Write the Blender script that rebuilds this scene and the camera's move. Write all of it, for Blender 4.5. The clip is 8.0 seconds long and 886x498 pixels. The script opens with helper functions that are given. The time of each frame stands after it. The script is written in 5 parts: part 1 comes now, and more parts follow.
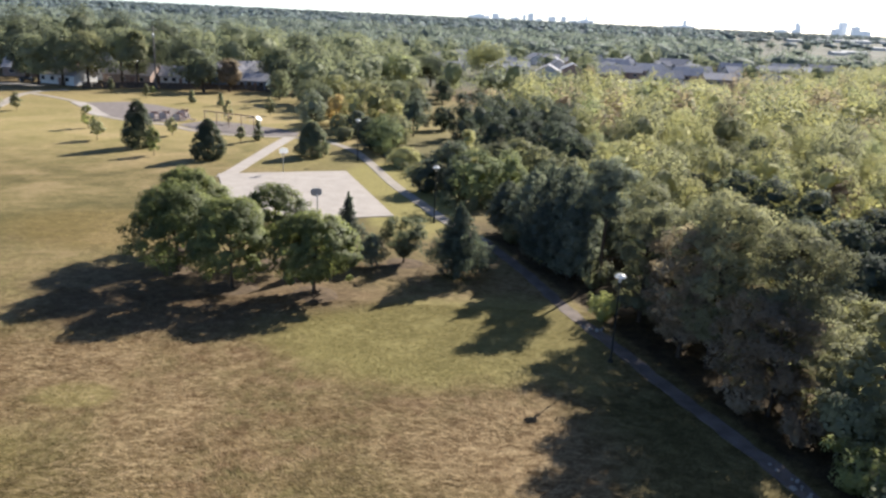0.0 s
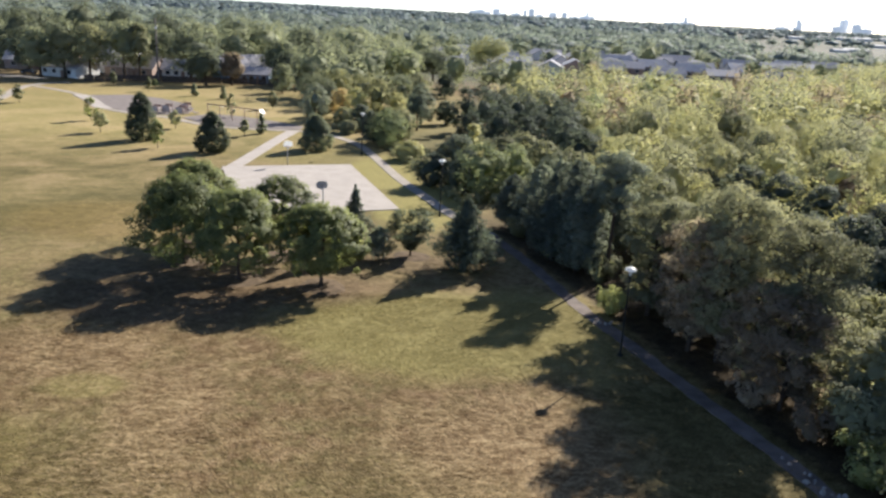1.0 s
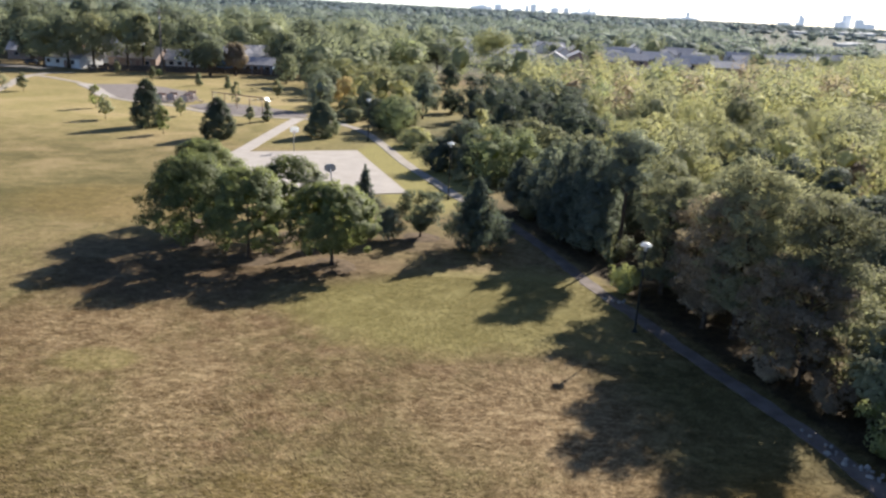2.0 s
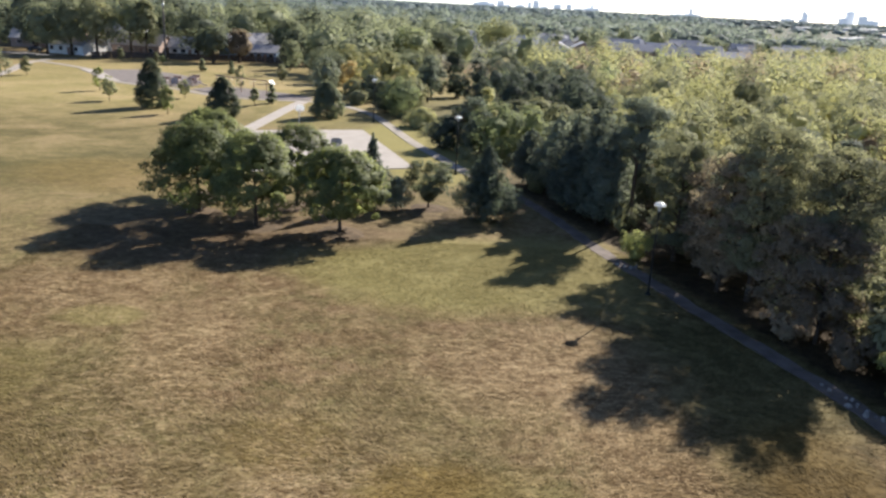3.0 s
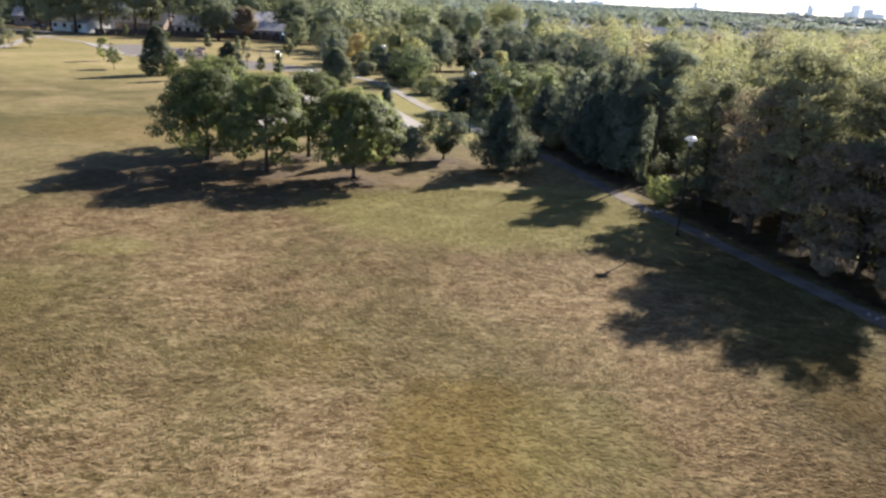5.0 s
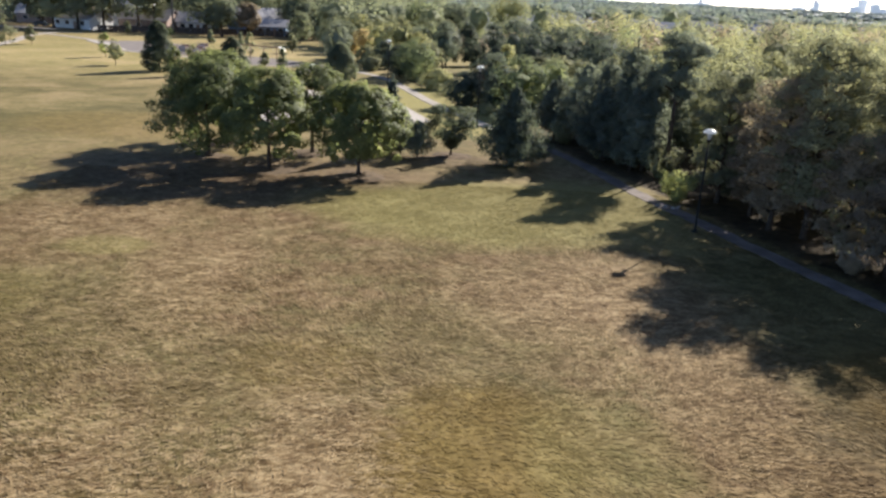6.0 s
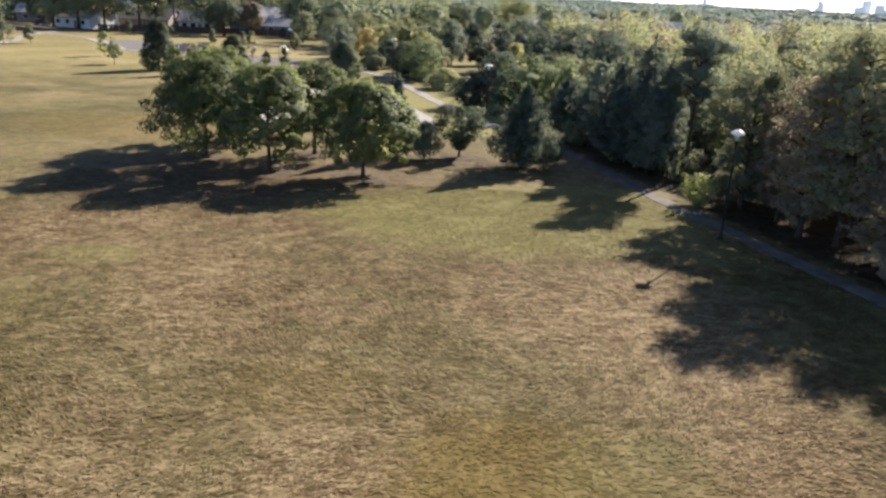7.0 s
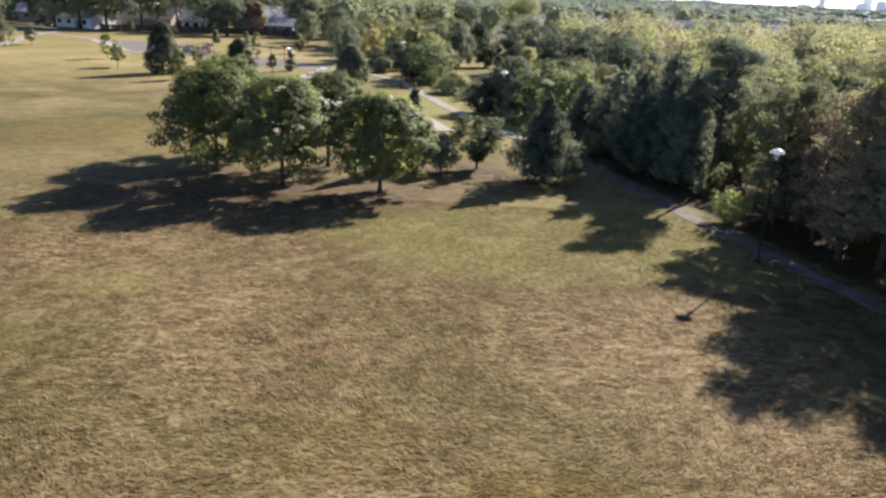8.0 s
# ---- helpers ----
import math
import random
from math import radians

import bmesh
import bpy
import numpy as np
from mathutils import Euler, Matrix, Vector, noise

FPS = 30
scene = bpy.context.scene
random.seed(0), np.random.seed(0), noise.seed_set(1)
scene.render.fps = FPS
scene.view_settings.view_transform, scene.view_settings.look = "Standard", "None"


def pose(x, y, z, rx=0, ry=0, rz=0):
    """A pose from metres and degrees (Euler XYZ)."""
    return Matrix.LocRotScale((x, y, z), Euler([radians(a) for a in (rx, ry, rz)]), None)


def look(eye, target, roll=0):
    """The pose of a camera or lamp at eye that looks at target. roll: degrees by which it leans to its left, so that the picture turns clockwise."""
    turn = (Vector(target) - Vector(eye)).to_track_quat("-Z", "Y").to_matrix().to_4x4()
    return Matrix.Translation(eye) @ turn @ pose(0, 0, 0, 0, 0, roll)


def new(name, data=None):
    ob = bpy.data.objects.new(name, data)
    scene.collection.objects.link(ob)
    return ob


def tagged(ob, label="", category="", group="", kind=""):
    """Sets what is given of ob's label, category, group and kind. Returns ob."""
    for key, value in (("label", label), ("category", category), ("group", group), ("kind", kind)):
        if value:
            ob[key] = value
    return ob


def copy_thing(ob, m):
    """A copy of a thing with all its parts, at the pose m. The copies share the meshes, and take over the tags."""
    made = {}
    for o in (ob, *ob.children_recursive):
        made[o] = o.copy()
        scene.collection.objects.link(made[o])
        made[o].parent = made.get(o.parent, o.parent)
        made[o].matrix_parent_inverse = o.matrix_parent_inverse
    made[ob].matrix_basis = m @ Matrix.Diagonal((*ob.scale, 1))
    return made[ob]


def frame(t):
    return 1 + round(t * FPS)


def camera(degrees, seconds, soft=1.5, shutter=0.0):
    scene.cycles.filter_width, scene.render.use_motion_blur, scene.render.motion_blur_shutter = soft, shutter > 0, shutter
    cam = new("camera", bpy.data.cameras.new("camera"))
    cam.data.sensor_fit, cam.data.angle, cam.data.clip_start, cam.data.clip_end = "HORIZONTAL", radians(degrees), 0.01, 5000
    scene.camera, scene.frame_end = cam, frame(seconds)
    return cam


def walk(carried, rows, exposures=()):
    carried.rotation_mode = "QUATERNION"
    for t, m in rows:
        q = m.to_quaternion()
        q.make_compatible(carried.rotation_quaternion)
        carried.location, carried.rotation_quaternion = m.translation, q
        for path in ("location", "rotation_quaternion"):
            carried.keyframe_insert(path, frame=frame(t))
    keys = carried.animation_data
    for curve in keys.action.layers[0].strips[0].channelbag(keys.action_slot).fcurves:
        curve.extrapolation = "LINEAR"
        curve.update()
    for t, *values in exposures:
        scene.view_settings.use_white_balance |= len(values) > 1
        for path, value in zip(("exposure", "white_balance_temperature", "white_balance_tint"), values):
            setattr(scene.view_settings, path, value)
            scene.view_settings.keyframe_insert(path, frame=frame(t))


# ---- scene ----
cam = camera(59.4, 8.0, soft=2.6)
PATH = [
    (0, (0.244, -0.985, 24.976), (0.241, 0.929, 24.395), 2.7),
    (0.5, (-0.092, -0.908, 24.978), (-0.093, 1.005, 24.392), 2.9),
    (1, (-0.51, -0.857, 24.609), (-0.511, 1.054, 24.018), 3.0),
    (1.5, (-0.947, -0.838, 23.92), (-0.949, 1.071, 23.324), 3.0),
    (3, (-1.807, -0.899, 20.11), (-1.816, 1.007, 19.502), 3.0),
    (3.5, (-1.919, -0.862, 18.267), (-1.93, 1.043, 17.657), 3.0),
    (4, (-2.102, -0.751, 16.621), (-2.115, 1.152, 16.006), 3.0),
    (4.5, (-2.522, -0.417, 15.896), (-2.535, 1.485, 15.278), 3.1),
    (6, (-3.105, 2.012, 14.915), (-3.133, 3.91, 14.286), 2.8),
    (6.5, (-3.247, 3.505, 14.583), (-3.281, 5.403, 13.954), 2.8),
    (7, (-3.611, 5.085, 14.375), (-3.647, 6.984, 13.747), 2.8),
    (7.5, (-4.341, 6.386, 14.525), (-4.378, 8.282, 13.889), 2.9),
    (8, (-5.237, 7.61, 15.213), (-5.273, 9.506, 14.576), 2.8),
]
walk(cam, [(t, look(eye, target, roll)) for t, eye, target, roll in PATH], exposures=((0.0, 1.30, 6020, 10), (8.0, 1.30, 6020, 10)))


# ---- light ----
SUN_EL, SUN_AZ = radians(30.0), math.atan2(7.3, 10.0)      # azimuth from +y towards +x
world = bpy.data.worlds.new("sky")
scene.world = world
world.use_nodes = True
wn = world.node_tree
sky = wn.nodes.new("ShaderNodeTexSky")
sky.sky_type, sky.sun_disc = "NISHITA", False
sky.sun_elevation, sky.sun_rotation = SUN_EL, SUN_AZ
sky.air_density, sky.dust_density, sky.ozone_density = 0.5, 0.3, 1.0
wn.links.new(sky.outputs[0], wn.nodes["Background"].inputs[0])
wn.nodes["Background"].inputs[1].default_value = 0.078
sun = new("sun", bpy.data.lights.new("sun", "SUN"))
sun.data.energy, sun.data.angle, sun.data.color = 5.0, radians(0.53), (1.0, 0.90, 0.76)
toward = Vector((math.sin(SUN_AZ) * math.cos(SUN_EL), math.cos(SUN_AZ) * math.cos(SUN_EL), math.sin(SUN_EL)))
sun.matrix_world = look(toward * 60, (0, 0, 0))


# ---- materials ----
def shader(name, rough=0.8, spec=0.3):
    m = bpy.data.materials.new(name)
    m.use_nodes = True
    b = m.node_tree.nodes["Principled BSDF"]
    b.inputs["Roughness"].default_value = rough
    b.inputs["Specular IOR Level"].default_value = spec
    return m, m.node_tree, b


def node(nt, kind, **inputs):
    n = nt.nodes.new(kind)
    for k, v in inputs.items():
        n.inputs[k].default_value = v
    return n


def noise_of(nt, scale, detail=4.0, rough=0.55, stretch=None, offset=0.0, warp=0.0):
    tc = nt.nodes.new("ShaderNodeNewGeometry")
    mp = nt.nodes.new("ShaderNodeMapping")
    mp.inputs["Location"].default_value = (offset, offset * 0.7, 0)
    if stretch:
        mp.inputs["Scale"].default_value = stretch
    nt.links.new(tc.outputs["Position"], mp.inputs["Vector"])
    n = node(nt, "ShaderNodeTexNoise", Scale=scale, Detail=detail, Roughness=rough, Distortion=warp)
    nt.links.new(mp.outputs[0], n.inputs["Vector"])
    return n.outputs["Fac"]


def ramp(nt, fac, stops):
    r = nt.nodes.new("ShaderNodeValToRGB")
    el = r.color_ramp.elements
    while len(el) < len(stops):
        el.new(0.5)
    for e, (p, c) in zip(el, stops):
        e.position, e.color = p, (*c, 1) if len(c) == 3 else c
    nt.links.new(fac, r.inputs[0])
    return r.outputs[0]


def grey(v):
    return (v, v, v)


def mix(nt, fac, a, b, how="MIX"):
    n = nt.nodes.new("ShaderNodeMix")
    n.data_type, n.blend_type = "RGBA", how
    for sock, v in ((n.inputs[0], fac), (n.inputs[6], a), (n.inputs[7], b)):
        if isinstance(v, bpy.types.NodeSocket):
            nt.links.new(v, sock)
        elif isinstance(v, tuple):
            sock.default_value = (*v, 1)
        else:
            sock.default_value = v
    return n.outputs[2]


def calc(nt, op, a, b=0.0, clamp=False):
    n = nt.nodes.new("ShaderNodeMath")
    n.operation, n.use_clamp = op, clamp
    for sock, v in zip(n.inputs, (a, b)):
        if isinstance(v, bpy.types.NodeSocket):
            nt.links.new(v, sock)
        else:
            sock.default_value = v
    return n.outputs[0]


def relief(nt, b, fac, strength, distance=0.05):
    n = node(nt, "ShaderNodeBump", Strength=strength, Distance=distance)
    nt.links.new(fac, n.inputs["Height"])
    nt.links.new(n.outputs[0], b.inputs["Normal"])


def plain(name, c, rough=0.7, spec=0.3, metal=0.0, vary=0.25, scale=3.0, bump=0.1):
    """A surface of one colour with stains at two scales and a fine grain."""
    m, nt, b = shader(name, rough, spec)
    b.inputs["Metallic"].default_value = metal
    dark = tuple(v * (1 - vary) for v in c)
    light = tuple(min(1, v * (1 + vary)) for v in c)
    big = ramp(nt, noise_of(nt, scale, 5), [(0.3, dark), (0.7, light)])
    fine = ramp(nt, noise_of(nt, scale * 14, 3), [(0.3, grey(0.82)), (0.7, grey(1.0))])
    nt.links.new(mix(nt, 1.0, big, fine, "MULTIPLY"), b.inputs["Base Color"])
    relief(nt, b, noise_of(nt, scale * 14, 3), bump, 0.02)
    return m


def foliage(name, colours, translucent=0.42, patch=0.5, through_gain=1.15, each=0.9, rough=0.75, spec=0.1):
    """Leaves: each leaf its own shade, drifting over the crown and from tree to tree."""
    m, nt, b = shader(name, rough, spec)
    geo = nt.nodes.new("ShaderNodeNewGeometry")
    info = nt.nodes.new("ShaderNodeObjectInfo")
    drift = calc(nt, "MULTIPLY", calc(nt, "SUBTRACT", noise_of(nt, patch, 3), 0.5), 1.5)
    leaf = calc(nt, "MULTIPLY", calc(nt, "SUBTRACT", geo.outputs["Random Per Island"], 0.5), 0.16)
    tree = calc(nt, "MULTIPLY", calc(nt, "SUBTRACT", info.outputs["Random"], 0.5), each)
    f = calc(nt, "ADD", calc(nt, "ADD", drift, leaf), calc(nt, "ADD", tree, 0.5), True)
    n = len(colours)
    col = ramp(nt, f, [(0.15 + 0.7 * i / max(1, n - 1), c) for i, c in enumerate(colours)])
    nt.links.new(col, b.inputs["Base Color"])
    tr = nt.nodes.new("ShaderNodeBsdfTranslucent")
    k = through_gain * (1 - translucent) / translucent          # light through a leaf about matches light off it
    warm = mix(nt, 1.0, col, (k, k, 0.8 * k), "MULTIPLY")
    nt.links.new(warm, tr.inputs[0])
    ms = node(nt, "ShaderNodeMixShader", Fac=translucent)
    nt.links.new(b.outputs[0], ms.inputs[1])
    nt.links.new(tr.outputs[0], ms.inputs[2])
    nt.links.new(ms.outputs[0], nt.nodes["Material Output"].inputs[0])
    return m


def blob(nt, x, y, rx, ry, soft=0.3):
    """1 inside an ellipse of the lawn with a ragged edge, 0 outside."""
    geo = nt.nodes.new("ShaderNodeNewGeometry")
    sep = nt.nodes.new("ShaderNodeSeparateXYZ")
    nt.links.new(geo.outputs["Position"], sep.inputs[0])
    dx = calc(nt, "DIVIDE", calc(nt, "SUBTRACT", sep.outputs[0], x), rx)
    dy = calc(nt, "DIVIDE", calc(nt, "SUBTRACT", sep.outputs[1], y), ry)
    d = calc(nt, "SQRT", calc(nt, "ADD", calc(nt, "MULTIPLY", dx, dx), calc(nt, "MULTIPLY", dy, dy)))
    d = calc(nt, "ADD", d, calc(nt, "MULTIPLY", calc(nt, "SUBTRACT", noise_of(nt, 0.3, 6), 0.5), 0.55))
    return calc(nt, "DIVIDE", calc(nt, "SUBTRACT", 1.0 + soft / 2, d), soft, True)


def lawn(blades=False):
    """Dry turf in drifts of straw, olive, red-brown and green; blades: the same turf, each blade its own shade."""
    m, nt, b = shader("grass_blades" if blades else "dry_lawn", 0.9, 0.1)
    big = noise_of(nt, 0.05, 4, 0.6)
    clump = noise_of(nt, 0.85, 7, 0.7, offset=31, warp=0.6)
    hue = noise_of(nt, 0.7, 6, 0.72, offset=57, warp=0.5)
    tuft = noise_of(nt, 2.6, 7, 0.72, stretch=(0.62, 1.0, 1.0), offset=7, warp=0.8)
    straw = noise_of(nt, 2.4, 8, 0.74, stretch=(0.5, 1.1, 1.0), offset=17, warp=1.1)
    grain = noise_of(nt, 8.0, 6, 0.75, stretch=(0.6, 1.0, 1.0), offset=3, warp=0.5)
    dry = ramp(nt, clump, [(0.40, (0.145, 0.104, 0.054)), (0.5, (0.226, 0.170, 0.095)), (0.60, (0.315, 0.245, 0.150))])
    olive = ramp(nt, clump, [(0.40, (0.110, 0.098, 0.044)), (0.60, (0.218, 0.192, 0.094))])
    red = ramp(nt, clump, [(0.40, (0.158, 0.104, 0.060)), (0.5, (0.240, 0.172, 0.106)), (0.60, (0.335, 0.256, 0.170))])
    ochre = ramp(nt, clump, [(0.36, (0.150, 0.110, 0.034)), (0.64, (0.262, 0.196, 0.072))])
    green = ramp(nt, clump, [(0.3, (0.222, 0.203, 0.084)), (0.7, (0.312, 0.284, 0.132))])

    def drift(scale, offset, share=0.5):
        return calc(nt, "ADD", calc(nt, "MULTIPLY", noise_of(nt, scale, 5, 0.65, offset=offset), share), calc(nt, "MULTIPLY", hue, 1 - share))

    def patches(c, tint, spots, soft=0.7):
        for x, y, rx, ry, k in spots:
            c = mix(nt, calc(nt, "MULTIPLY", blob(nt, x, y, rx, ry, soft), k), c, tint)
        return c

    c = mix(nt, ramp(nt, drift(0.24, 12), [(0.45, grey(0)), (0.55, grey(1.0))]), dry, olive)
    c = mix(nt, ramp(nt, drift(0.30, 90), [(0.48, grey(0)), (0.58, grey(1.0))]), c, red)
    # Olive turf; the spots by wood and maples also hold shade in their colour.
    c = patches(c, olive, ((-22.0, 34.0, 6.0, 8.0, 0.8), (-3.0, 34.0, 6.0, 5.0, 0.6), (14.0, 28.0, 4.0, 5.5, 0.8), (16.0, 41.0, 7.0, 10.0, 0.9), (15.0, 50.0, 5.0, 8.0, 0.7), (-12.0, 29.0, 3.5, 5.0, 0.5), (-50.0, 92.0, 8.0, 12.0, 0.6), (-40.0, 62.0, 12.0, 14.0, 0.55)))
    c = patches(c, red, ((4.5, 40.5, 7.0, 5.5, 0.75), (-17.0, 43.0, 3.0, 7.5, 0.6), (8.0, 32.0, 3.0, 7.0, 0.6), (-27.0, 49.0, 5.0, 4.0, 0.7), (-7.5, 24.0, 2.5, 4.5, 0.5), (11.0, 22.0, 4.0, 4.0, 0.6), (-2.0, 20.0, 5.0, 3.0, 0.5)))
    band = calc(nt, "ADD", calc(nt, "MULTIPLY", noise_of(nt, 0.085, 5, 0.6, stretch=(0.8, 0.8, 1.0), offset=23, warp=0.6), 0.65), calc(nt, "MULTIPLY", noise_of(nt, 0.5, 6, 0.7, stretch=(0.6, 1.0, 1.0), offset=61), 0.35))
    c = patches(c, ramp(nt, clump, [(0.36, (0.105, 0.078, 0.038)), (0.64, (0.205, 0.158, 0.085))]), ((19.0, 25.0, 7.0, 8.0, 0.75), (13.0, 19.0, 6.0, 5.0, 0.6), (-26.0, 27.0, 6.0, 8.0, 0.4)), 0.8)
    mown = ramp(nt, band, [(0.41, (0.120, 0.114, 0.048)), (0.47, (0.190, 0.168, 0.080)), (0.53, (0.268, 0.226, 0.118)), (0.59, (0.350, 0.284, 0.168))])
    c = mix(nt, calc(nt, "MULTIPLY", blob(nt, -45.0, 128.0, 75.0, 60.0, 0.5), 0.85), c, mown)
    c = patches(c, ochre, ((-1.8, 25.2, 4.0, 4.8, 0.85), (-9.0, 31.0, 3.0, 2.5, 0.4), (16.0, 31.0, 3.0, 4.0, 0.6), (-38.0, 84.0, 12.0, 8.0, 0.5)), 0.5)
    c = patches(c, green, ((-1.5, 56.5, 11.0, 8.6, 1.0), (2.6, 25.2, 3.0, 4.4, 0.42), (7.0, 60.0, 7.5, 7.0, 0.95), (9.0, 53.0, 5.0, 5.0, 0.7), (-10.0, 58.0, 6.0, 4.5, 0.6), (-23.5, 44.5, 2.6, 1.8, 0.7), (-22.0, 128.0, 14.0, 9.0, 0.6),
                           (-26.0, 36.0, 3.0, 4.0, 0.5), (-8.0, 196.0, 14.0, 50.0, 0.7), (-72.0, 206.0, 40.0, 20.0, 0.5)), 0.42)
    for x, y in ((-10.5, 117.0), (-4.0, 98.0)):
        c = mix(nt, calc(nt, "MULTIPLY", blob(nt, x, y, 6.0, 13.0), 0.9), c, (0.335, 0.312, 0.130))
    # Brown soil under the maples; its spread over their shadows also paints shade.
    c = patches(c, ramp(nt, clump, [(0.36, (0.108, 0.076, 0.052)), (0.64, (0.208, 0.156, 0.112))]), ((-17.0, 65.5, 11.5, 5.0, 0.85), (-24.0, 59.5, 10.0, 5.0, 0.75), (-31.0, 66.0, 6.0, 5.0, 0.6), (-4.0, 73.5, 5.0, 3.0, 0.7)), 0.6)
    c = mix(nt, calc(nt, "MULTIPLY", blob(nt, -68.0, 176.0, 60.0, 48.0, 0.7), 0.8), c, ramp(nt, band, [(0.40, (0.340, 0.310, 0.138)), (0.50, (0.430, 0.370, 0.190)), (0.60, (0.500, 0.415, 0.240))]))
    sep = nt.nodes.new("ShaderNodeSeparateXYZ")
    nt.links.new(nt.nodes.new("ShaderNodeNewGeometry").outputs["Position"], sep.inputs[0])
    # Suburb ground fades to grey-green with distance; the far haze is in the colour.
    far_ground = calc(nt, "MULTIPLY", calc(nt, "SUBTRACT", sep.outputs[1], 245.0), 0.02, True)
    c = mix(nt, far_ground, c, ramp(nt, noise_of(nt, 0.012, 5, 0.65, offset=140), [(0.36, (0.085, 0.096, 0.078)), (0.5, (0.118, 0.126, 0.104)), (0.64, (0.158, 0.160, 0.140))]))
    # leaf litter on the wood's floor past the footpath, darkened in colour for shade
    deep = calc(nt, "SUBTRACT", sep.outputs[0], calc(nt, "SUBTRACT", 35.5, calc(nt, "MULTIPLY", sep.outputs[1], 0.352)))
    deep = calc(nt, "ADD", deep, calc(nt, "MULTIPLY", calc(nt, "SUBTRACT", noise_of(nt, 0.8, 4), 0.5), 2.0), True)
    deep = calc(nt, "MULTIPLY", deep, calc(nt, "MULTIPLY", calc(nt, "SUBTRACT", 97.0, sep.outputs[1]), 0.1, True))
    c = mix(nt, calc(nt, "MULTIPLY", deep, 0.9), c, ramp(nt, clump, [(0.36, (0.058, 0.044, 0.032)), (0.64, (0.110, 0.086, 0.060))]))
    # rough grass and weeds past the far footpath
    rough = calc(nt, "SUBTRACT", sep.outputs[0], calc(nt, "SUBTRACT", 35.9, calc(nt, "MULTIPLY", sep.outputs[1], 0.352)))
    rough = calc(nt, "MULTIPLY", calc(nt, "ADD", rough, calc(nt, "MULTIPLY", calc(nt, "SUBTRACT", noise_of(nt, 0.5, 4), 0.5), 3.0), True), calc(nt, "MULTIPLY", calc(nt, "SUBTRACT", sep.outputs[1], 95.0), 0.1, True))
    rough = calc(nt, "MULTIPLY", rough, calc(nt, "MULTIPLY", calc(nt, "SUBTRACT", 172.0, sep.outputs[1]), 0.06, True))
    c = mix(nt, calc(nt, "MULTIPLY", rough, 0.85), c, ramp(nt, clump, [(0.36, (0.118, 0.116, 0.058)), (0.64, (0.232, 0.216, 0.112))]))
    # matted straw lying in streaks, thin where the turf is green
    smooth_turf = blob(nt, -1.5, 56.5, 11.0, 8.6, 0.35)
    for x, y, rx, ry in ((-45.0, 128.0, 75.0, 60.0), (0.6, 25.2, 5.0, 4.4), (16.0, 30.0, 4.0, 5.0), (16.5, 41.0, 7.0, 10.0), (7.0, 60.0, 7.5, 7.0)):
        smooth_turf = calc(nt, "MAXIMUM", smooth_turf, blob(nt, x, y, rx, ry, 0.6))
    matted = blob(nt, 5.0, 40.0, 7.5, 6.0, 0.8)
    for x, y, rx, ry in ((8.5, 30.0, 3.6, 9.0), (-17.0, 40.0, 4.0, 9.0), (-7.5, 24.0, 3.0, 6.0), (-26.0, 50.0, 6.0, 4.0), (-16.0, 22.0, 5.0, 5.0)):
        matted = calc(nt, "MAXIMUM", matted, blob(nt, x, y, rx, ry, 0.8))
    amount = calc(nt, "MULTIPLY", calc(nt, "ADD", 0.42, calc(nt, "MULTIPLY", matted, 0.58)), calc(nt, "SUBTRACT", 1.0, calc(nt, "MULTIPLY", smooth_turf, 0.8)))
    amount = calc(nt, "MULTIPLY", amount, calc(nt, "MULTIPLY", calc(nt, "SUBTRACT", 1.0, far_ground), calc(nt, "SUBTRACT", 1.0, deep)))
    lit = calc(nt, "MULTIPLY", ramp(nt, straw, [(0.48, grey(0)), (0.60, grey(1.0))]), amount)
    c = mix(nt, lit, c, (0.425, 0.338, 0.222))
    low = calc(nt, "MULTIPLY", ramp(nt, straw, [(0.38, grey(0.5)), (0.50, grey(0))]), amount)
    c = mix(nt, low, c, (0.118, 0.074, 0.038))
    # Multiplied browner and darker at the near right and near left.
    browned = calc(nt, "MAXIMUM", blob(nt, 15.5, 23.5, 9.0, 10.5, 1.0), calc(nt, "MULTIPLY", blob(nt, -27.0, 28.0, 7.0, 9.0, 1.0), 0.6))
    c = mix(nt, browned, c, mix(nt, 1.0, c, (0.66, 0.60, 0.50), "MULTIPLY"))
    if blades:
        geo = nt.nodes.new("ShaderNodeNewGeometry")
        each = geo.outputs["Random Per Island"]
        c = mix(nt, calc(nt, "MULTIPLY", ramp(nt, each, [(0.62, grey(0)), (0.9, grey(0.75))]), amount), c, (0.418, 0.332, 0.220))
        c = mix(nt, 1.0, c, ramp(nt, each, [(0.0, (0.78, 0.72, 0.60)), (0.5, (0.92, 0.865, 0.735)), (1.0, (1.12, 1.055, 0.91))]), "MULTIPLY")
        nt.links.new(c, b.inputs["Base Color"])
        tr = nt.nodes.new("ShaderNodeBsdfTranslucent")
        nt.links.new(c, tr.inputs[0])
        ms = node(nt, "ShaderNodeMixShader", Fac=0.3)
        nt.links.new(b.outputs[0], ms.inputs[1])
        nt.links.new(tr.outputs[0], ms.inputs[2])
        nt.links.new(ms.outputs[0], nt.nodes["Material Output"].inputs[0])
        return m
    c = mix(nt, 1.0, c, ramp(nt, tuft, [(0.34, (0.54, 0.50, 0.41)), (0.5, (0.67, 0.63, 0.52)), (0.66, (0.82, 0.775, 0.65))]), "MULTIPLY")
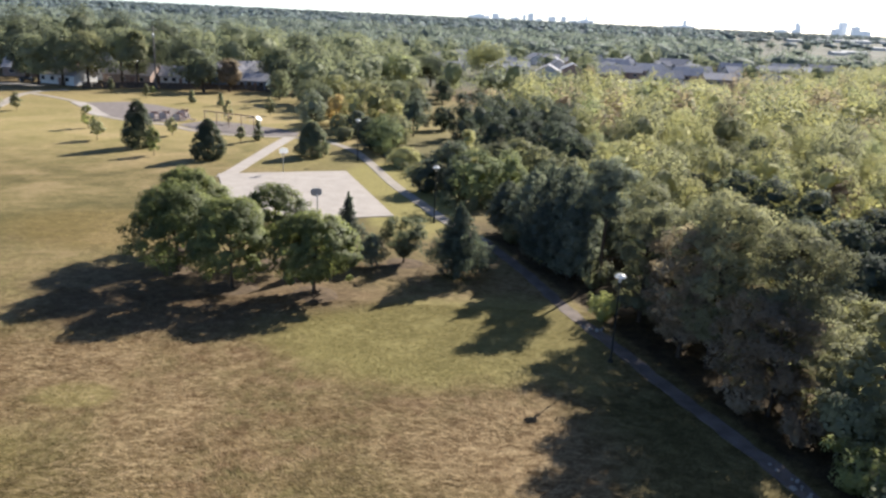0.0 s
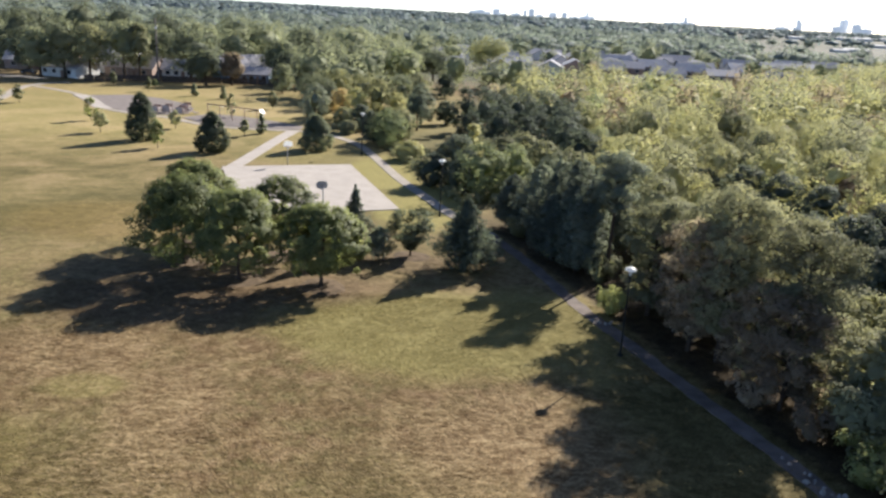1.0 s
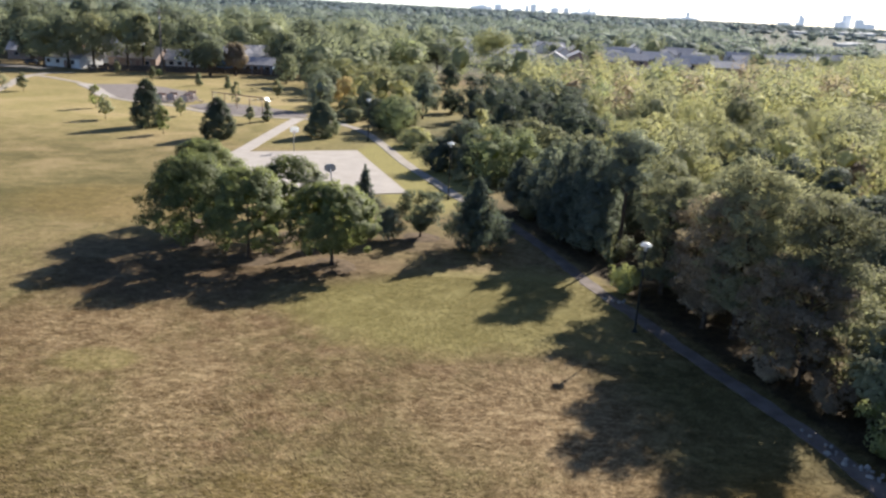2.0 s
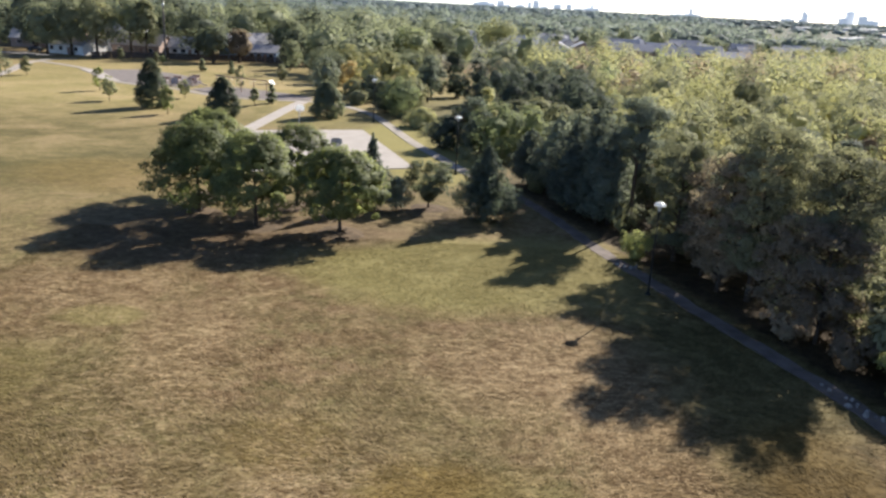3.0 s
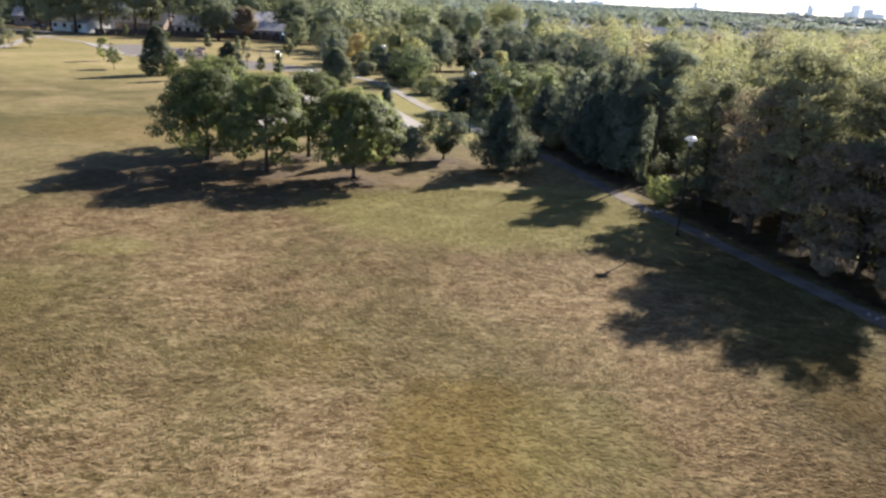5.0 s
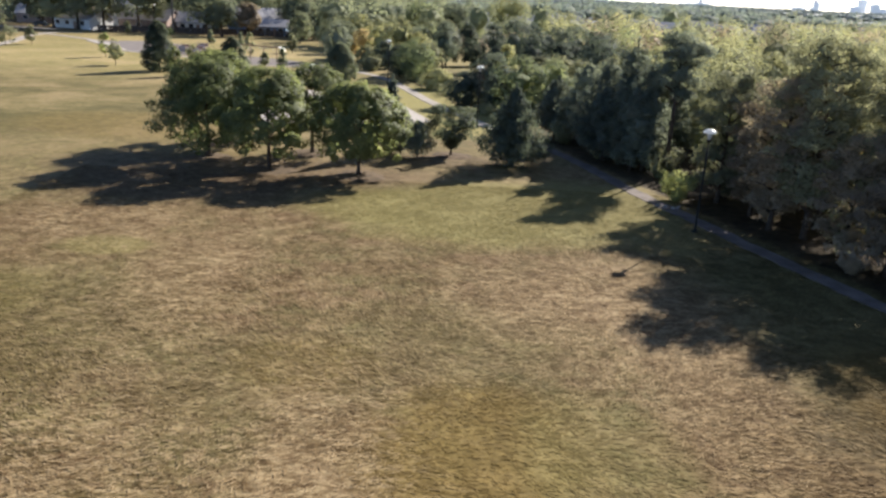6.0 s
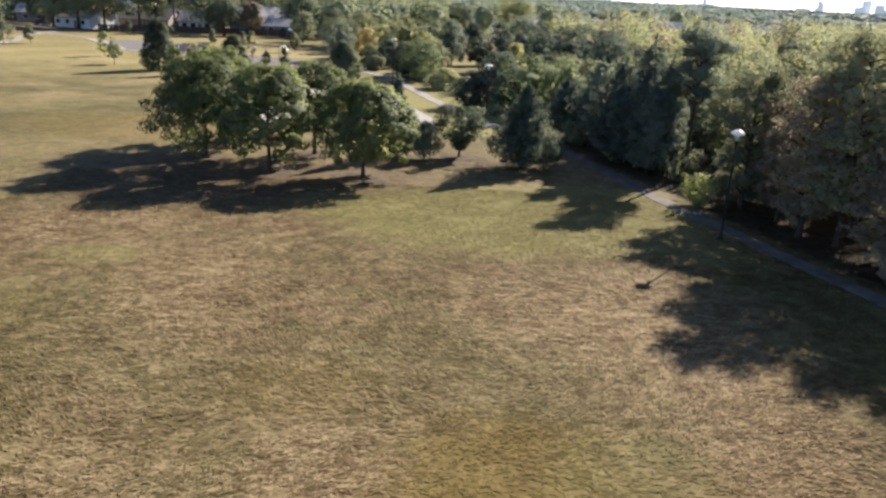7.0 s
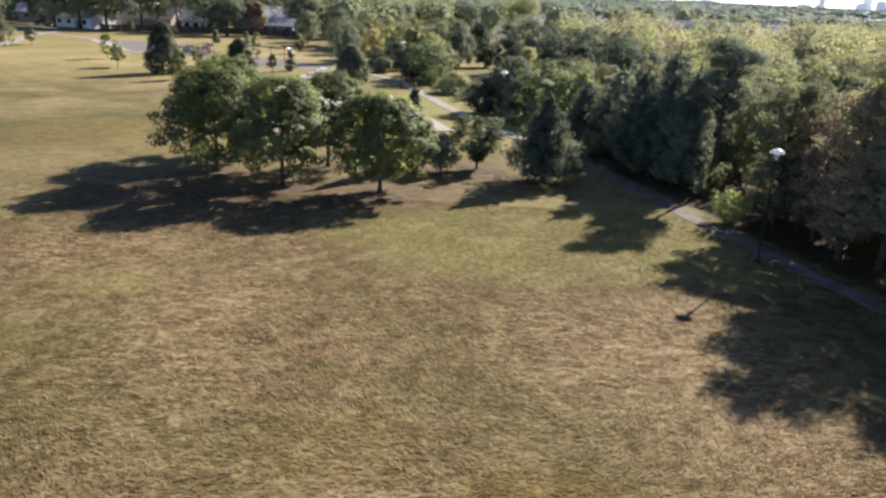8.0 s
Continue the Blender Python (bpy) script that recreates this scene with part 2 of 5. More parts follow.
    c = mix(nt, 1.0, c, ramp(nt, grain, [(0.34, grey(0.72)), (0.5, grey(1.0)), (0.66, grey(1.28))]), "MULTIPLY")
    nt.links.new(c, b.inputs["Base Color"])
    relief(nt, b, straw, 0.06, 0.05)
    return m


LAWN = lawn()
BLADES = lawn(True)
CONCRETE = plain("pale_concrete", (0.385, 0.345, 0.308), 0.9, 0.15, vary=0.10, scale=0.5)
FAR_CONCRETE = plain("mid_tone_concrete", (0.330, 0.292, 0.250), 0.9, 0.15, vary=0.22, scale=0.3)
# Darker copy of the path concrete; shade of the wood is in its colour.
SHADED_CONCRETE = plain("shaded_concrete", (0.150, 0.122, 0.106), 0.9, 0.2, vary=0.34, scale=0.7)
RUBBER = plain("play_gravel", (0.205, 0.178, 0.165), 0.95, 0.1, vary=0.2, scale=0.7)
MULCH = plain("mulch", (0.120, 0.088, 0.058), 0.95, 0.1, vary=0.4, scale=1.6, bump=0.5)
BARK = plain("bark", (0.085, 0.065, 0.05), 0.95, 0.1, vary=0.35, scale=4.0, bump=0.6)
PALE_BARK = plain("pale_bark", (0.20, 0.175, 0.15), 0.95, 0.1, vary=0.3, scale=3.0, bump=0.4)
STEEL = plain("painted_steel", (0.030, 0.030, 0.027), 0.9, 0.1, vary=0.12, scale=2.0)
GALVANISED = plain("galvanised_steel", (0.42, 0.43, 0.44), 0.45, 0.5, 0.6, 0.1, 2.0)


def acrylic(name, c):
    """Milky sheet that lets sunlight glow through."""
    m, nt, b = shader(name, 0.25, 0.5)
    col = ramp(nt, noise_of(nt, 2.0, 3), [(0.3, tuple(v * 0.95 for v in c)), (0.7, c)])
    nt.links.new(col, b.inputs["Base Color"])
    tr = nt.nodes.new("ShaderNodeBsdfTranslucent")
    nt.links.new(col, tr.inputs[0])
    ms = node(nt, "ShaderNodeMixShader", Fac=0.5)
    nt.links.new(b.outputs[0], ms.inputs[1])
    nt.links.new(tr.outputs[0], ms.inputs[2])
    nt.links.new(ms.outputs[0], nt.nodes["Material Output"].inputs[0])
    return m


CAP_WHITE = acrylic("white_acrylic", (0.92, 0.92, 0.90))
DIFFUSER = plain("lamp_diffuser", (0.62, 0.62, 0.60), 0.35, 0.5, vary=0.05, scale=2.0)
BOARD_GREY = plain("grey_board", (0.48, 0.48, 0.50), 0.5, 0.4, vary=0.1, scale=1.5)
BOARD_WHITE = plain("white_board", (0.62, 0.62, 0.64), 0.5, 0.4, vary=0.06, scale=1.5)
ORANGE = plain("orange_steel", (0.55, 0.16, 0.05), 0.45, 0.4, vary=0.1)
FENCE_WOOD = plain("weathered_fence", (0.095, 0.075, 0.062), 0.9, 0.1, vary=0.3, scale=1.2, bump=0.4)
BRICK_RED = plain("red_brick", (0.36, 0.27, 0.225), 0.9, 0.15, vary=0.25, scale=2.0, bump=0.4)
SIDING = plain("pale_siding", (0.70, 0.69, 0.67), 0.7, 0.3, vary=0.08, scale=1.0)
SIDING_BLUE = plain("blue_siding", (0.22, 0.30, 0.42), 0.7, 0.3, vary=0.1, scale=1.0)
SHINGLE = plain("grey_shingle", (0.36, 0.35, 0.37), 0.95, 0.15, vary=0.25, scale=1.5, bump=0.4)
SHINGLE_BROWN = plain("brown_shingle", (0.33, 0.295, 0.29), 0.95, 0.15, vary=0.25, scale=1.5, bump=0.4)
WINDOW_GLASS = plain("window_glass", (0.03, 0.035, 0.045), 0.08, 0.5, vary=0.1)
CAR_PAINT = plain("black_car_paint", (0.012, 0.012, 0.014), 0.2, 0.6, vary=0.05)
TYRE = plain("tyre_rubber", (0.02, 0.02, 0.02), 0.9, 0.2, vary=0.1)
CHROME = plain("chrome", (0.75, 0.75, 0.76), 0.12, 0.5, 1.0, 0.03)
PLAY_TAN = plain("tan_plastic", (0.50, 0.42, 0.395), 0.5, 0.4, vary=0.08)
PLAY_BROWN = plain("brown_steel", (0.27, 0.17, 0.13), 0.5, 0.4, vary=0.1)
# Bluish-grey tone paints distance haze onto the far roofs.
SHINGLE_HAZED = plain("hazed_shingle", (0.36, 0.36, 0.39), 0.95, 0.15, vary=0.15, scale=0.4, bump=0.2)
ROOF_METAL = plain("pale_roof", (0.50, 0.50, 0.50), 0.85, 0.1, vary=0.06, scale=0.1)
ROCK = plain("limestone", (0.29, 0.265, 0.24), 0.9, 0.2, vary=0.25, scale=4.0, bump=0.5)

LEAF_MAPLE = foliage("maple_leaves", [(0.074, 0.088, 0.042), (0.140, 0.158, 0.070), (0.262, 0.280, 0.114)], 0.46, 0.7, 1.6, 0.15, 0.6, 0.2)
LEAF_CEDAR = foliage("cedar_needles", [(0.056, 0.070, 0.056), (0.088, 0.104, 0.082), (0.130, 0.150, 0.113)], 0.38)
LEAF_DARK = foliage("dark_cedar_needles", [(0.101, 0.115, 0.095), (0.154, 0.171, 0.137), (0.222, 0.241, 0.186)], 0.42)
LEAF_JUNIPER = foliage("juniper_needles", [(0.090, 0.104, 0.072), (0.136, 0.152, 0.102), (0.194, 0.210, 0.136)], 0.40)
LEAF_PINE = foliage("pine_needles", [(0.159, 0.159, 0.103), (0.235, 0.232, 0.149), (0.336, 0.329, 0.209)], 0.48, 0.5, 1.3)
LEAF_YELLOW = foliage("yellowing_leaves", [(0.250, 0.250, 0.136), (0.362, 0.355, 0.184), (0.470, 0.455, 0.236)], 0.42, 0.12, 0.9)
LEAF_PALE = foliage("pale_yellow_leaves", [(0.362, 0.355, 0.190), (0.450, 0.436, 0.230), (0.530, 0.508, 0.272)], 0.42, 0.2, 0.9, 0.5)
LEAF_OLIVE = foliage("olive_leaves", [(0.185, 0.190, 0.118), (0.275, 0.276, 0.164), (0.375, 0.370, 0.216)], 0.42, 0.2, 0.9)
LEAF_GREEN = foliage("green_leaves", [(0.150, 0.172, 0.082), (0.228, 0.250, 0.114), (0.318, 0.336, 0.150)], 0.52, 0.5, 1.3)
LEAF_RUSSET = foliage("russet_leaves", [(0.198, 0.159, 0.117), (0.274, 0.223, 0.166), (0.361, 0.299, 0.221)], 0.48, 0.5, 1.3)
# Duller leaf tone for the dim wood by the path; shade mixed into colour.
LEAF_DUSKY = foliage("dusky_leaves", [(0.175, 0.177, 0.116), (0.258, 0.258, 0.164), (0.361, 0.356, 0.222)], 0.50, 0.4, 1.3)
LEAF_ORANGE = foliage("orange_leaves", [(0.38, 0.30, 0.16), (0.48, 0.375, 0.20), (0.54, 0.44, 0.24)], 0.5)
LEAF_GOLD = foliage("golden_leaves", [(0.420, 0.340, 0.070), (0.540, 0.440, 0.090), (0.620, 0.520, 0.120)], 0.55, 0.5, 1.4)
LEAF_WILLOW = foliage("willow_leaves", [(0.186, 0.214, 0.118), (0.272, 0.302, 0.162), (0.360, 0.384, 0.208)], 0.48)
LEAF_FAR = foliage("far_leaves", [(0.138, 0.154, 0.108), (0.202, 0.220, 0.148), (0.280, 0.296, 0.194)], 0.48, 0.10)
# These two leaf colours have the distance haze painted in as pale blue.
LEAF_SUBURB = foliage("hazed_suburb_leaves", [(0.150, 0.180, 0.168), (0.200, 0.230, 0.210), (0.264, 0.294, 0.258)], 0.45, 0.05)
LEAF_DISTANT = foliage("hazed_distant_leaves", [(0.150, 0.182, 0.196), (0.182, 0.218, 0.232), (0.222, 0.260, 0.270)], 0.4, 0.01)


# ---- mesh helpers ----
def mesh_of(name, verts, faces, smooth=False):
    me = bpy.data.meshes.new(name)
    me.from_pydata([tuple(v) for v in verts], [], [tuple(f) for f in faces])
    me.update()
    if smooth:
        me.shade_smooth()
    return me


def part(name, me, material, parent=None, label="", at=None):
    """One mesh object under a thing or a part; me is a bmesh or a mesh."""
    if isinstance(me, bmesh.types.BMesh):
        data = bpy.data.meshes.new(name)
        me.to_mesh(data)
        me.free()
        me = data
    if material and not me.materials:
        me.materials.append(material)
    ob = new(name, me)
    if parent:
        ob.parent = parent
    if at is not None:
        ob.matrix_basis = at
    return tagged(ob, label)


def thing(name, label, category, group="", at=None, kind=""):
    e = new(name)
    e.empty_display_size = 0.3
    if at is not None:
        e.matrix_basis = at
    return tagged(e, label, category, group, kind)


def box(x, y, z, sx, sy, sz, bevel=0.0, bm=None):
    """A box with its base centre at x, y, z."""
    own = bm is None
    bm = bm or bmesh.new()
    made = bmesh.ops.create_cube(bm, size=1.0, matrix=Matrix.Translation((x, y, z + sz / 2)) @ Matrix.Diagonal((sx, sy, sz, 1)))
    if bevel:
        edges = list({e for v in made["verts"] for e in v.link_edges})
        bmesh.ops.bevel(bm, geom=edges, offset=bevel, segments=2, affect="EDGES")
    return bm


def tube(points, radii, sides=7, cap=True):
    """Vertices and faces of a tapered tube along points."""
    pts = [Vector(p) for p in points]
    verts, faces = [], []
    for i, p in enumerate(pts):
        d = (pts[min(i + 1, len(pts) - 1)] - pts[max(i - 1, 0)]).normalized()
        u = d.orthogonal().normalized()
        v = d.cross(u)
        for k in range(sides):
            a = 2 * math.pi * k / sides
            verts.append(p + (u * math.cos(a) + v * math.sin(a)) * radii[i])
    for i in range(len(pts) - 1):
        for k in range(sides):
            a, b = i * sides + k, i * sides + (k + 1) % sides
            faces.append((a, b, b + sides, a + sides))
    if cap:
        faces.append(tuple(range(sides - 1, -1, -1)))
        faces.append(tuple(range((len(pts) - 1) * sides, len(pts) * sides)))
    return verts, faces


def tubes(name, runs, sides=7):
    verts, faces = [], []
    for points, radii in runs:
        v, f = tube(points, radii, sides)
        n = len(verts)
        verts += v
        faces += [tuple(i + n for i in q) for q in f]
    return mesh_of(name, verts, faces, True)


def lathe(name, profile, sides=20):
    """A turned body from (radius, height) pairs."""
    verts, faces = [], []
    for r, z in profile:
        verts += [(r * math.cos(2 * math.pi * k / sides), r * math.sin(2 * math.pi * k / sides), z) for k in range(sides)]
    for i in range(len(profile) - 1):
        for k in range(sides):
            a, b = i * sides + k, i * sides + (k + 1) % sides
            faces.append((a, b, b + sides, a + sides))
    faces += [tuple(range(sides - 1, -1, -1)), tuple(range((len(profile) - 1) * sides, len(profile) * sides))]
    return mesh_of(name, verts, faces, True)


def spline(points, step=1.5):
    """A smooth line through points on the ground."""
    p = [np.array(q, float) for q in points]
    p = [2 * p[0] - p[1], *p, 2 * p[-1] - p[-2]]
    out = []
    for a, b, c, d in zip(p, p[1:], p[2:], p[3:]):
        n = max(2, int(np.linalg.norm(c - b) / step))
        for t in np.arange(n) / n:
            out.append(0.5 * (2 * b + (c - a) * t + (2 * a - 5 * b + 4 * c - d) * t * t + (3 * b - a - 3 * c + d) * t ** 3))
    out.append(p[-2])
    return np.array(out)


def ribbon(name, points, width, top, thick=0.10, ragged=0.03):
    """A paved strip with real edges along a smooth line."""
    line = spline(points, 0.7 if ragged > 0.05 else 1.5)
    verts, faces = [], []
    for i, q in enumerate(line):
        d = line[min(i + 1, len(line) - 1)] - line[max(i - 1, 0)]
        nrm = np.array((-d[1], d[0])) / max(1e-6, np.linalg.norm(d))
        l = q + nrm * width / 2 * (1 + ragged * math.sin(i * 1.7) * math.sin(i * 0.63 + 1))
        r = q - nrm * width / 2 * (1 + ragged * math.sin(i * 1.3 + 2) * math.sin(i * 0.41))
        verts += [(*l, top - thick), (*l, top), (*r, top), (*r, top - thick)]
        if i:
            o = 4 * (i - 1)
            faces += [(o + k, o + k + 1, o + k + 5, o + k + 4) for k in range(3)]
    return mesh_of(name, verts, faces)


def slab(name, outline, top, thick=0.12):
    n = len(outline)
    verts = [(x, y, top) for x, y in outline] + [(x, y, top - thick) for x, y in outline]
    faces = [tuple(range(n))] + [(i, i + n, (i + 1) % n + n, (i + 1) % n) for i in range(n)]
    me = mesh_of(name, verts, faces)
    bm = bmesh.new()
    bm.from_mesh(me)
    bmesh.ops.recalc_face_normals(bm, faces=bm.faces)
    bm.to_mesh(me)
    bm.free()
    return me


# ---- leaves and trees ----
def lump(detail):
    """Corners and triangles of a unit ball, the start of a crown's dense heart."""
    bm = bmesh.new()
    bmesh.ops.create_icosphere(bm, subdivisions=detail, radius=1.0)
    co = np.array([v.co[:] for v in bm.verts])
    tri = np.array([[v.index for v in f.verts] for f in bm.faces])
    bm.free()
    return co, tri


LUMPS = {1: lump(1), 2: lump(2), 3: lump(3)}


def heart(rng, h, r, foot, share, detail):
    """The lumpy inner mass of a crown: a solid core added to fill gaps and thicken shadows."""
    co, tri = LUMPS[detail]
    k = rng.uniform(0, 6.3, 6)
    swell = 1 + 0.14 * np.sin(3.1 * co[:, 0] + k[0]) + 0.14 * np.sin(3.3 * co[:, 1] + k[1]) + 0.12 * np.sin(4.1 * co[:, 2] + k[2])
    swell += 0.10 * np.sin(7 * co[:, 0] + 5 * co[:, 2] + k[3]) * np.sin(6 * co[:, 1] + k[4]) + rng.normal(size=len(co)) * 0.09
    half = (h - foot) / 2
    p = co * swell[:, None] * share * np.array((r, r, half)) + np.array((0, 0, foot + half))
    return p, co * np.array((1, 1, r / half)) + rng.normal(size=co.shape) * 0.40, tri


def leaf_mesh(name, pos, nrm, size, rng, slim=0.7, soft=None, cup=0.16, hearts=(), grain=0.7):
    """Many small four-cornered leaves, each an island of its own, over the crowns' dense hearts; soft: the ways in which whole tufts face; grain: how far each leaf turns from its tuft."""
    n = len(pos)
    nrm = nrm / np.maximum(1e-6, np.linalg.norm(nrm, axis=1))[:, None]
    t = np.cross(nrm, rng.normal(size=(n, 3)))
    t /= np.maximum(1e-6, np.linalg.norm(t, axis=1))[:, None]
    s = np.cross(nrm, t)
    L = (size * rng.uniform(0.7, 1.3, n))[:, None]
    lift = nrm * L * cup
    quad = np.stack([pos - t * L * 0.55, pos - s * L * slim * 0.5 + lift, pos + t * L * 0.55, pos + s * L * slim * 0.5 + lift], 1)
    co = [quad.reshape(-1, 3)]
    loops = [np.arange(4 * n)]
    starts = [np.arange(0, 4 * n, 4)]
    ways = []
    if soft is not None:
        v = soft / np.maximum(1e-6, np.linalg.norm(soft, axis=1))[:, None] + nrm * grain
        ways.append(np.repeat(v, 4, axis=0))
    at, run = 4 * n, 4 * n
    for p, q, tri in hearts:
        co.append(p)
        loops.append(tri.reshape(-1) + at)
        starts.append(run + np.arange(0, 3 * len(tri), 3))
        ways.append(q)
        at += len(p)
        run += 3 * len(tri)
    co, loops, starts = np.concatenate(co), np.concatenate(loops), np.concatenate(starts)
    me = bpy.data.meshes.new(name)
    me.vertices.add(len(co))
    me.vertices.foreach_set("co", co.reshape(-1).astype(np.float32))
    me.loops.add(len(loops))
    me.loops.foreach_set("vertex_index", loops.astype(np.int32))
    me.polygons.add(len(starts))
    me.polygons.foreach_set("loop_start", starts.astype(np.int32))
    me.update(calc_edges=True)
    if soft is not None:
        v = np.concatenate(ways)
        v = v / np.maximum(1e-6, np.linalg.norm(v, axis=1))[:, None]
        me.normals_split_custom_set_from_vertices(v.tolist())
    return me


PROFILES = {                       # radius of the crown from its foot to its top
    "round": lambda f: np.sqrt(np.clip(1 - (2 * f - 0.92) ** 2 / 1.17, 0, 1)),
    "dome": lambda f: np.sqrt(np.clip(1 - np.where(f < 0.36, (f - 0.36) / 0.52, (f - 0.36) / 0.66) ** 2, 0, 1)),
    "egg": lambda f: np.clip(1.15 * np.sqrt(np.clip(1 - f, 0, 1)) * np.minimum(1, 0.62 + 2.2 * f), 0, 1),
    "cone": lambda f: np.clip((1 - f) ** 0.75 * np.minimum(1, 0.55 + 3 * f), 0.04, 1),
    "vase": lambda f: np.sqrt(np.clip(1 - (1.5 * f - 0.95) ** 2, 0, 1)) * np.minimum(1, 0.35 + 1.1 * f),
    "tall": lambda f: np.clip(np.minimum(1, 0.5 + 1.6 * f) * np.sqrt(np.clip(1.02 - f ** 2.2, 0, 1)), 0.05, 1),
}


def crown_points(rng, h, r, foot, clumps, per, profile, gap=0.0, clump_size=0.24, flat=0.75, tidy=0.0, open_foot=0.0):
    """Leaf places and the ways they face: tufts of leaves spread over an uneven crown."""
    shape = PROFILES[profile]
    f = rng.uniform(0, 1, clumps)
    ang = rng.uniform(0, 2 * math.pi, clumps)
    wob = 1 + 0.16 * np.sin(2 * ang + rng.uniform(0, 6)) + 0.12 * np.sin(3 * ang + 5 * f + rng.uniform(0, 6)) + 0.10 * np.sin(9 * f + rng.uniform(0, 6))
    wob = 1 + (wob - 1) * (1 - 0.7 * tidy)
    rad = r * shape(f) * wob * rng.uniform(0.25 + 0.3 * tidy, 1.0, clumps) ** 0.5 * (1 - 0.9 * clump_size * tidy)
    f = f * (1 - 0.8 * tidy * clump_size * r / (h - foot))
    c = np.stack([rad * np.cos(ang), rad * np.sin(ang), foot + (h - foot) * f], 1)
    if gap:
        c = c[rng.uniform(size=len(c)) > gap * (0.5 + 0.5 * np.sin(3 * c[:, 0] / r + 4 * c[:, 2] / h + c[:, 1]))]
    if open_foot:                  # ragged, see-through skirt
        c = c[(c[:, 2] > foot + (h - foot) * 0.33) | (rng.uniform(size=len(c)) > open_foot)]
    rc = r * clump_size * rng.uniform(0.6, 1.35, len(c))
    d = rng.normal(size=(len(c), per, 3))
    d /= np.linalg.norm(d, axis=2)[:, :, None]
    reach = rng.uniform(0.35, 1.0, (len(c), per, 1)) ** 0.6
    pos = c[:, None, :] + d * reach * rc[:, None, None] * np.array((1, 1, flat))
    out = c - np.array((0, 0, foot + (h - foot) * 0.35))
    out = out / np.maximum(0.2, np.linalg.norm(out, axis=1))[:, None]
    nrm = d * (0.55 - 0.15 * tidy) + out[:, None, :] * (0.6 + 0.3 * tidy) + rng.normal(size=d.shape) * (0.25 - 0.08 * tidy) + np.array((0, 0, 0.45))
    soft = d * (0.55 - 0.2 * tidy) + out[:, None, :] * (0.75 + 0.35 * tidy) + np.array((0, 0, 0.2))
    return pos.reshape(-1, 3), nrm.reshape(-1, 3), soft.reshape(-1, 3)


def limb_runs(rng, h, r, foot, r0, limbs, bend=0.25, up=0.8):
    """A tapered trunk with limbs that leave it and rise into the crown."""
    top = foot + (h - foot) * up
    lean = rng.normal(size=2) * 0.03 * h
    pts = [Vector((lean[0] * k * k, lean[1] * k * k, top * k - (0.15 if k == 0 else 0))) for k in (0, 0.08, 0.3, 0.55, 0.8, 1.0)]
    runs = [(pts, [r0 * 1.5, r0, r0 * 0.8, r0 * 0.55, r0 * 0.32, r0 * 0.1])]
    for i in range(limbs):
        k = rng.uniform(0.28, 0.85)
        z = max(foot * 0.8, top * k)
        a = 2.4 * i + rng.uniform(-0.4, 0.4)
        long = r * rng.uniform(0.55, 0.85) * (1.15 - 0.5 * z / top)
        s = Vector((lean[0] * k * k, lean[1] * k * k, z))
        d = Vector((math.cos(a), math.sin(a), rng.uniform(0.3, 0.9)))
        m = s + d * long * 0.5 + Vector((0, 0, bend * long * 0.2))
        e = s + d * long + Vector((0, 0, bend * long))
        rr = r0 * (1 - 0.7 * z / top) * 0.5
        runs.append(([s, m, e], [rr, rr * 0.6, rr * 0.15]))
    return runs


def broad_tree(name, label, seed, h, r, foot, leaf, leaf_size, clumps, per, profile="round", bark=None, trunk=None, limbs=9, gap=0.0,
               clump_size=0.24, at=None, group="", category="tree", flat=0.75, tidy=0.0, open_foot=0.0, core=0.0, detail=2, grain=0.7):
    rng = np.random.default_rng(seed)
    t = thing(name, label, category, group, at)
    part("trunk", tubes("trunk", limb_runs(rng, h, r, foot, trunk or 0.022 * h, limbs)), bark or BARK, t)
    pos, nrm, soft = crown_points(rng, h, r, foot, clumps, per, profile, gap, clump_size, flat, tidy, open_foot)
    pos[:, 2] = np.maximum(pos[:, 2], 0.05)
    inner = [heart(rng, h, r, foot + (0.38 * (h - foot) if open_foot else 0.0), core, detail)] if core else ()
    part("crown", leaf_mesh("crown", pos, nrm, leaf_size, rng, 0.7, soft, hearts=inner, grain=grain), leaf, t)
    return t


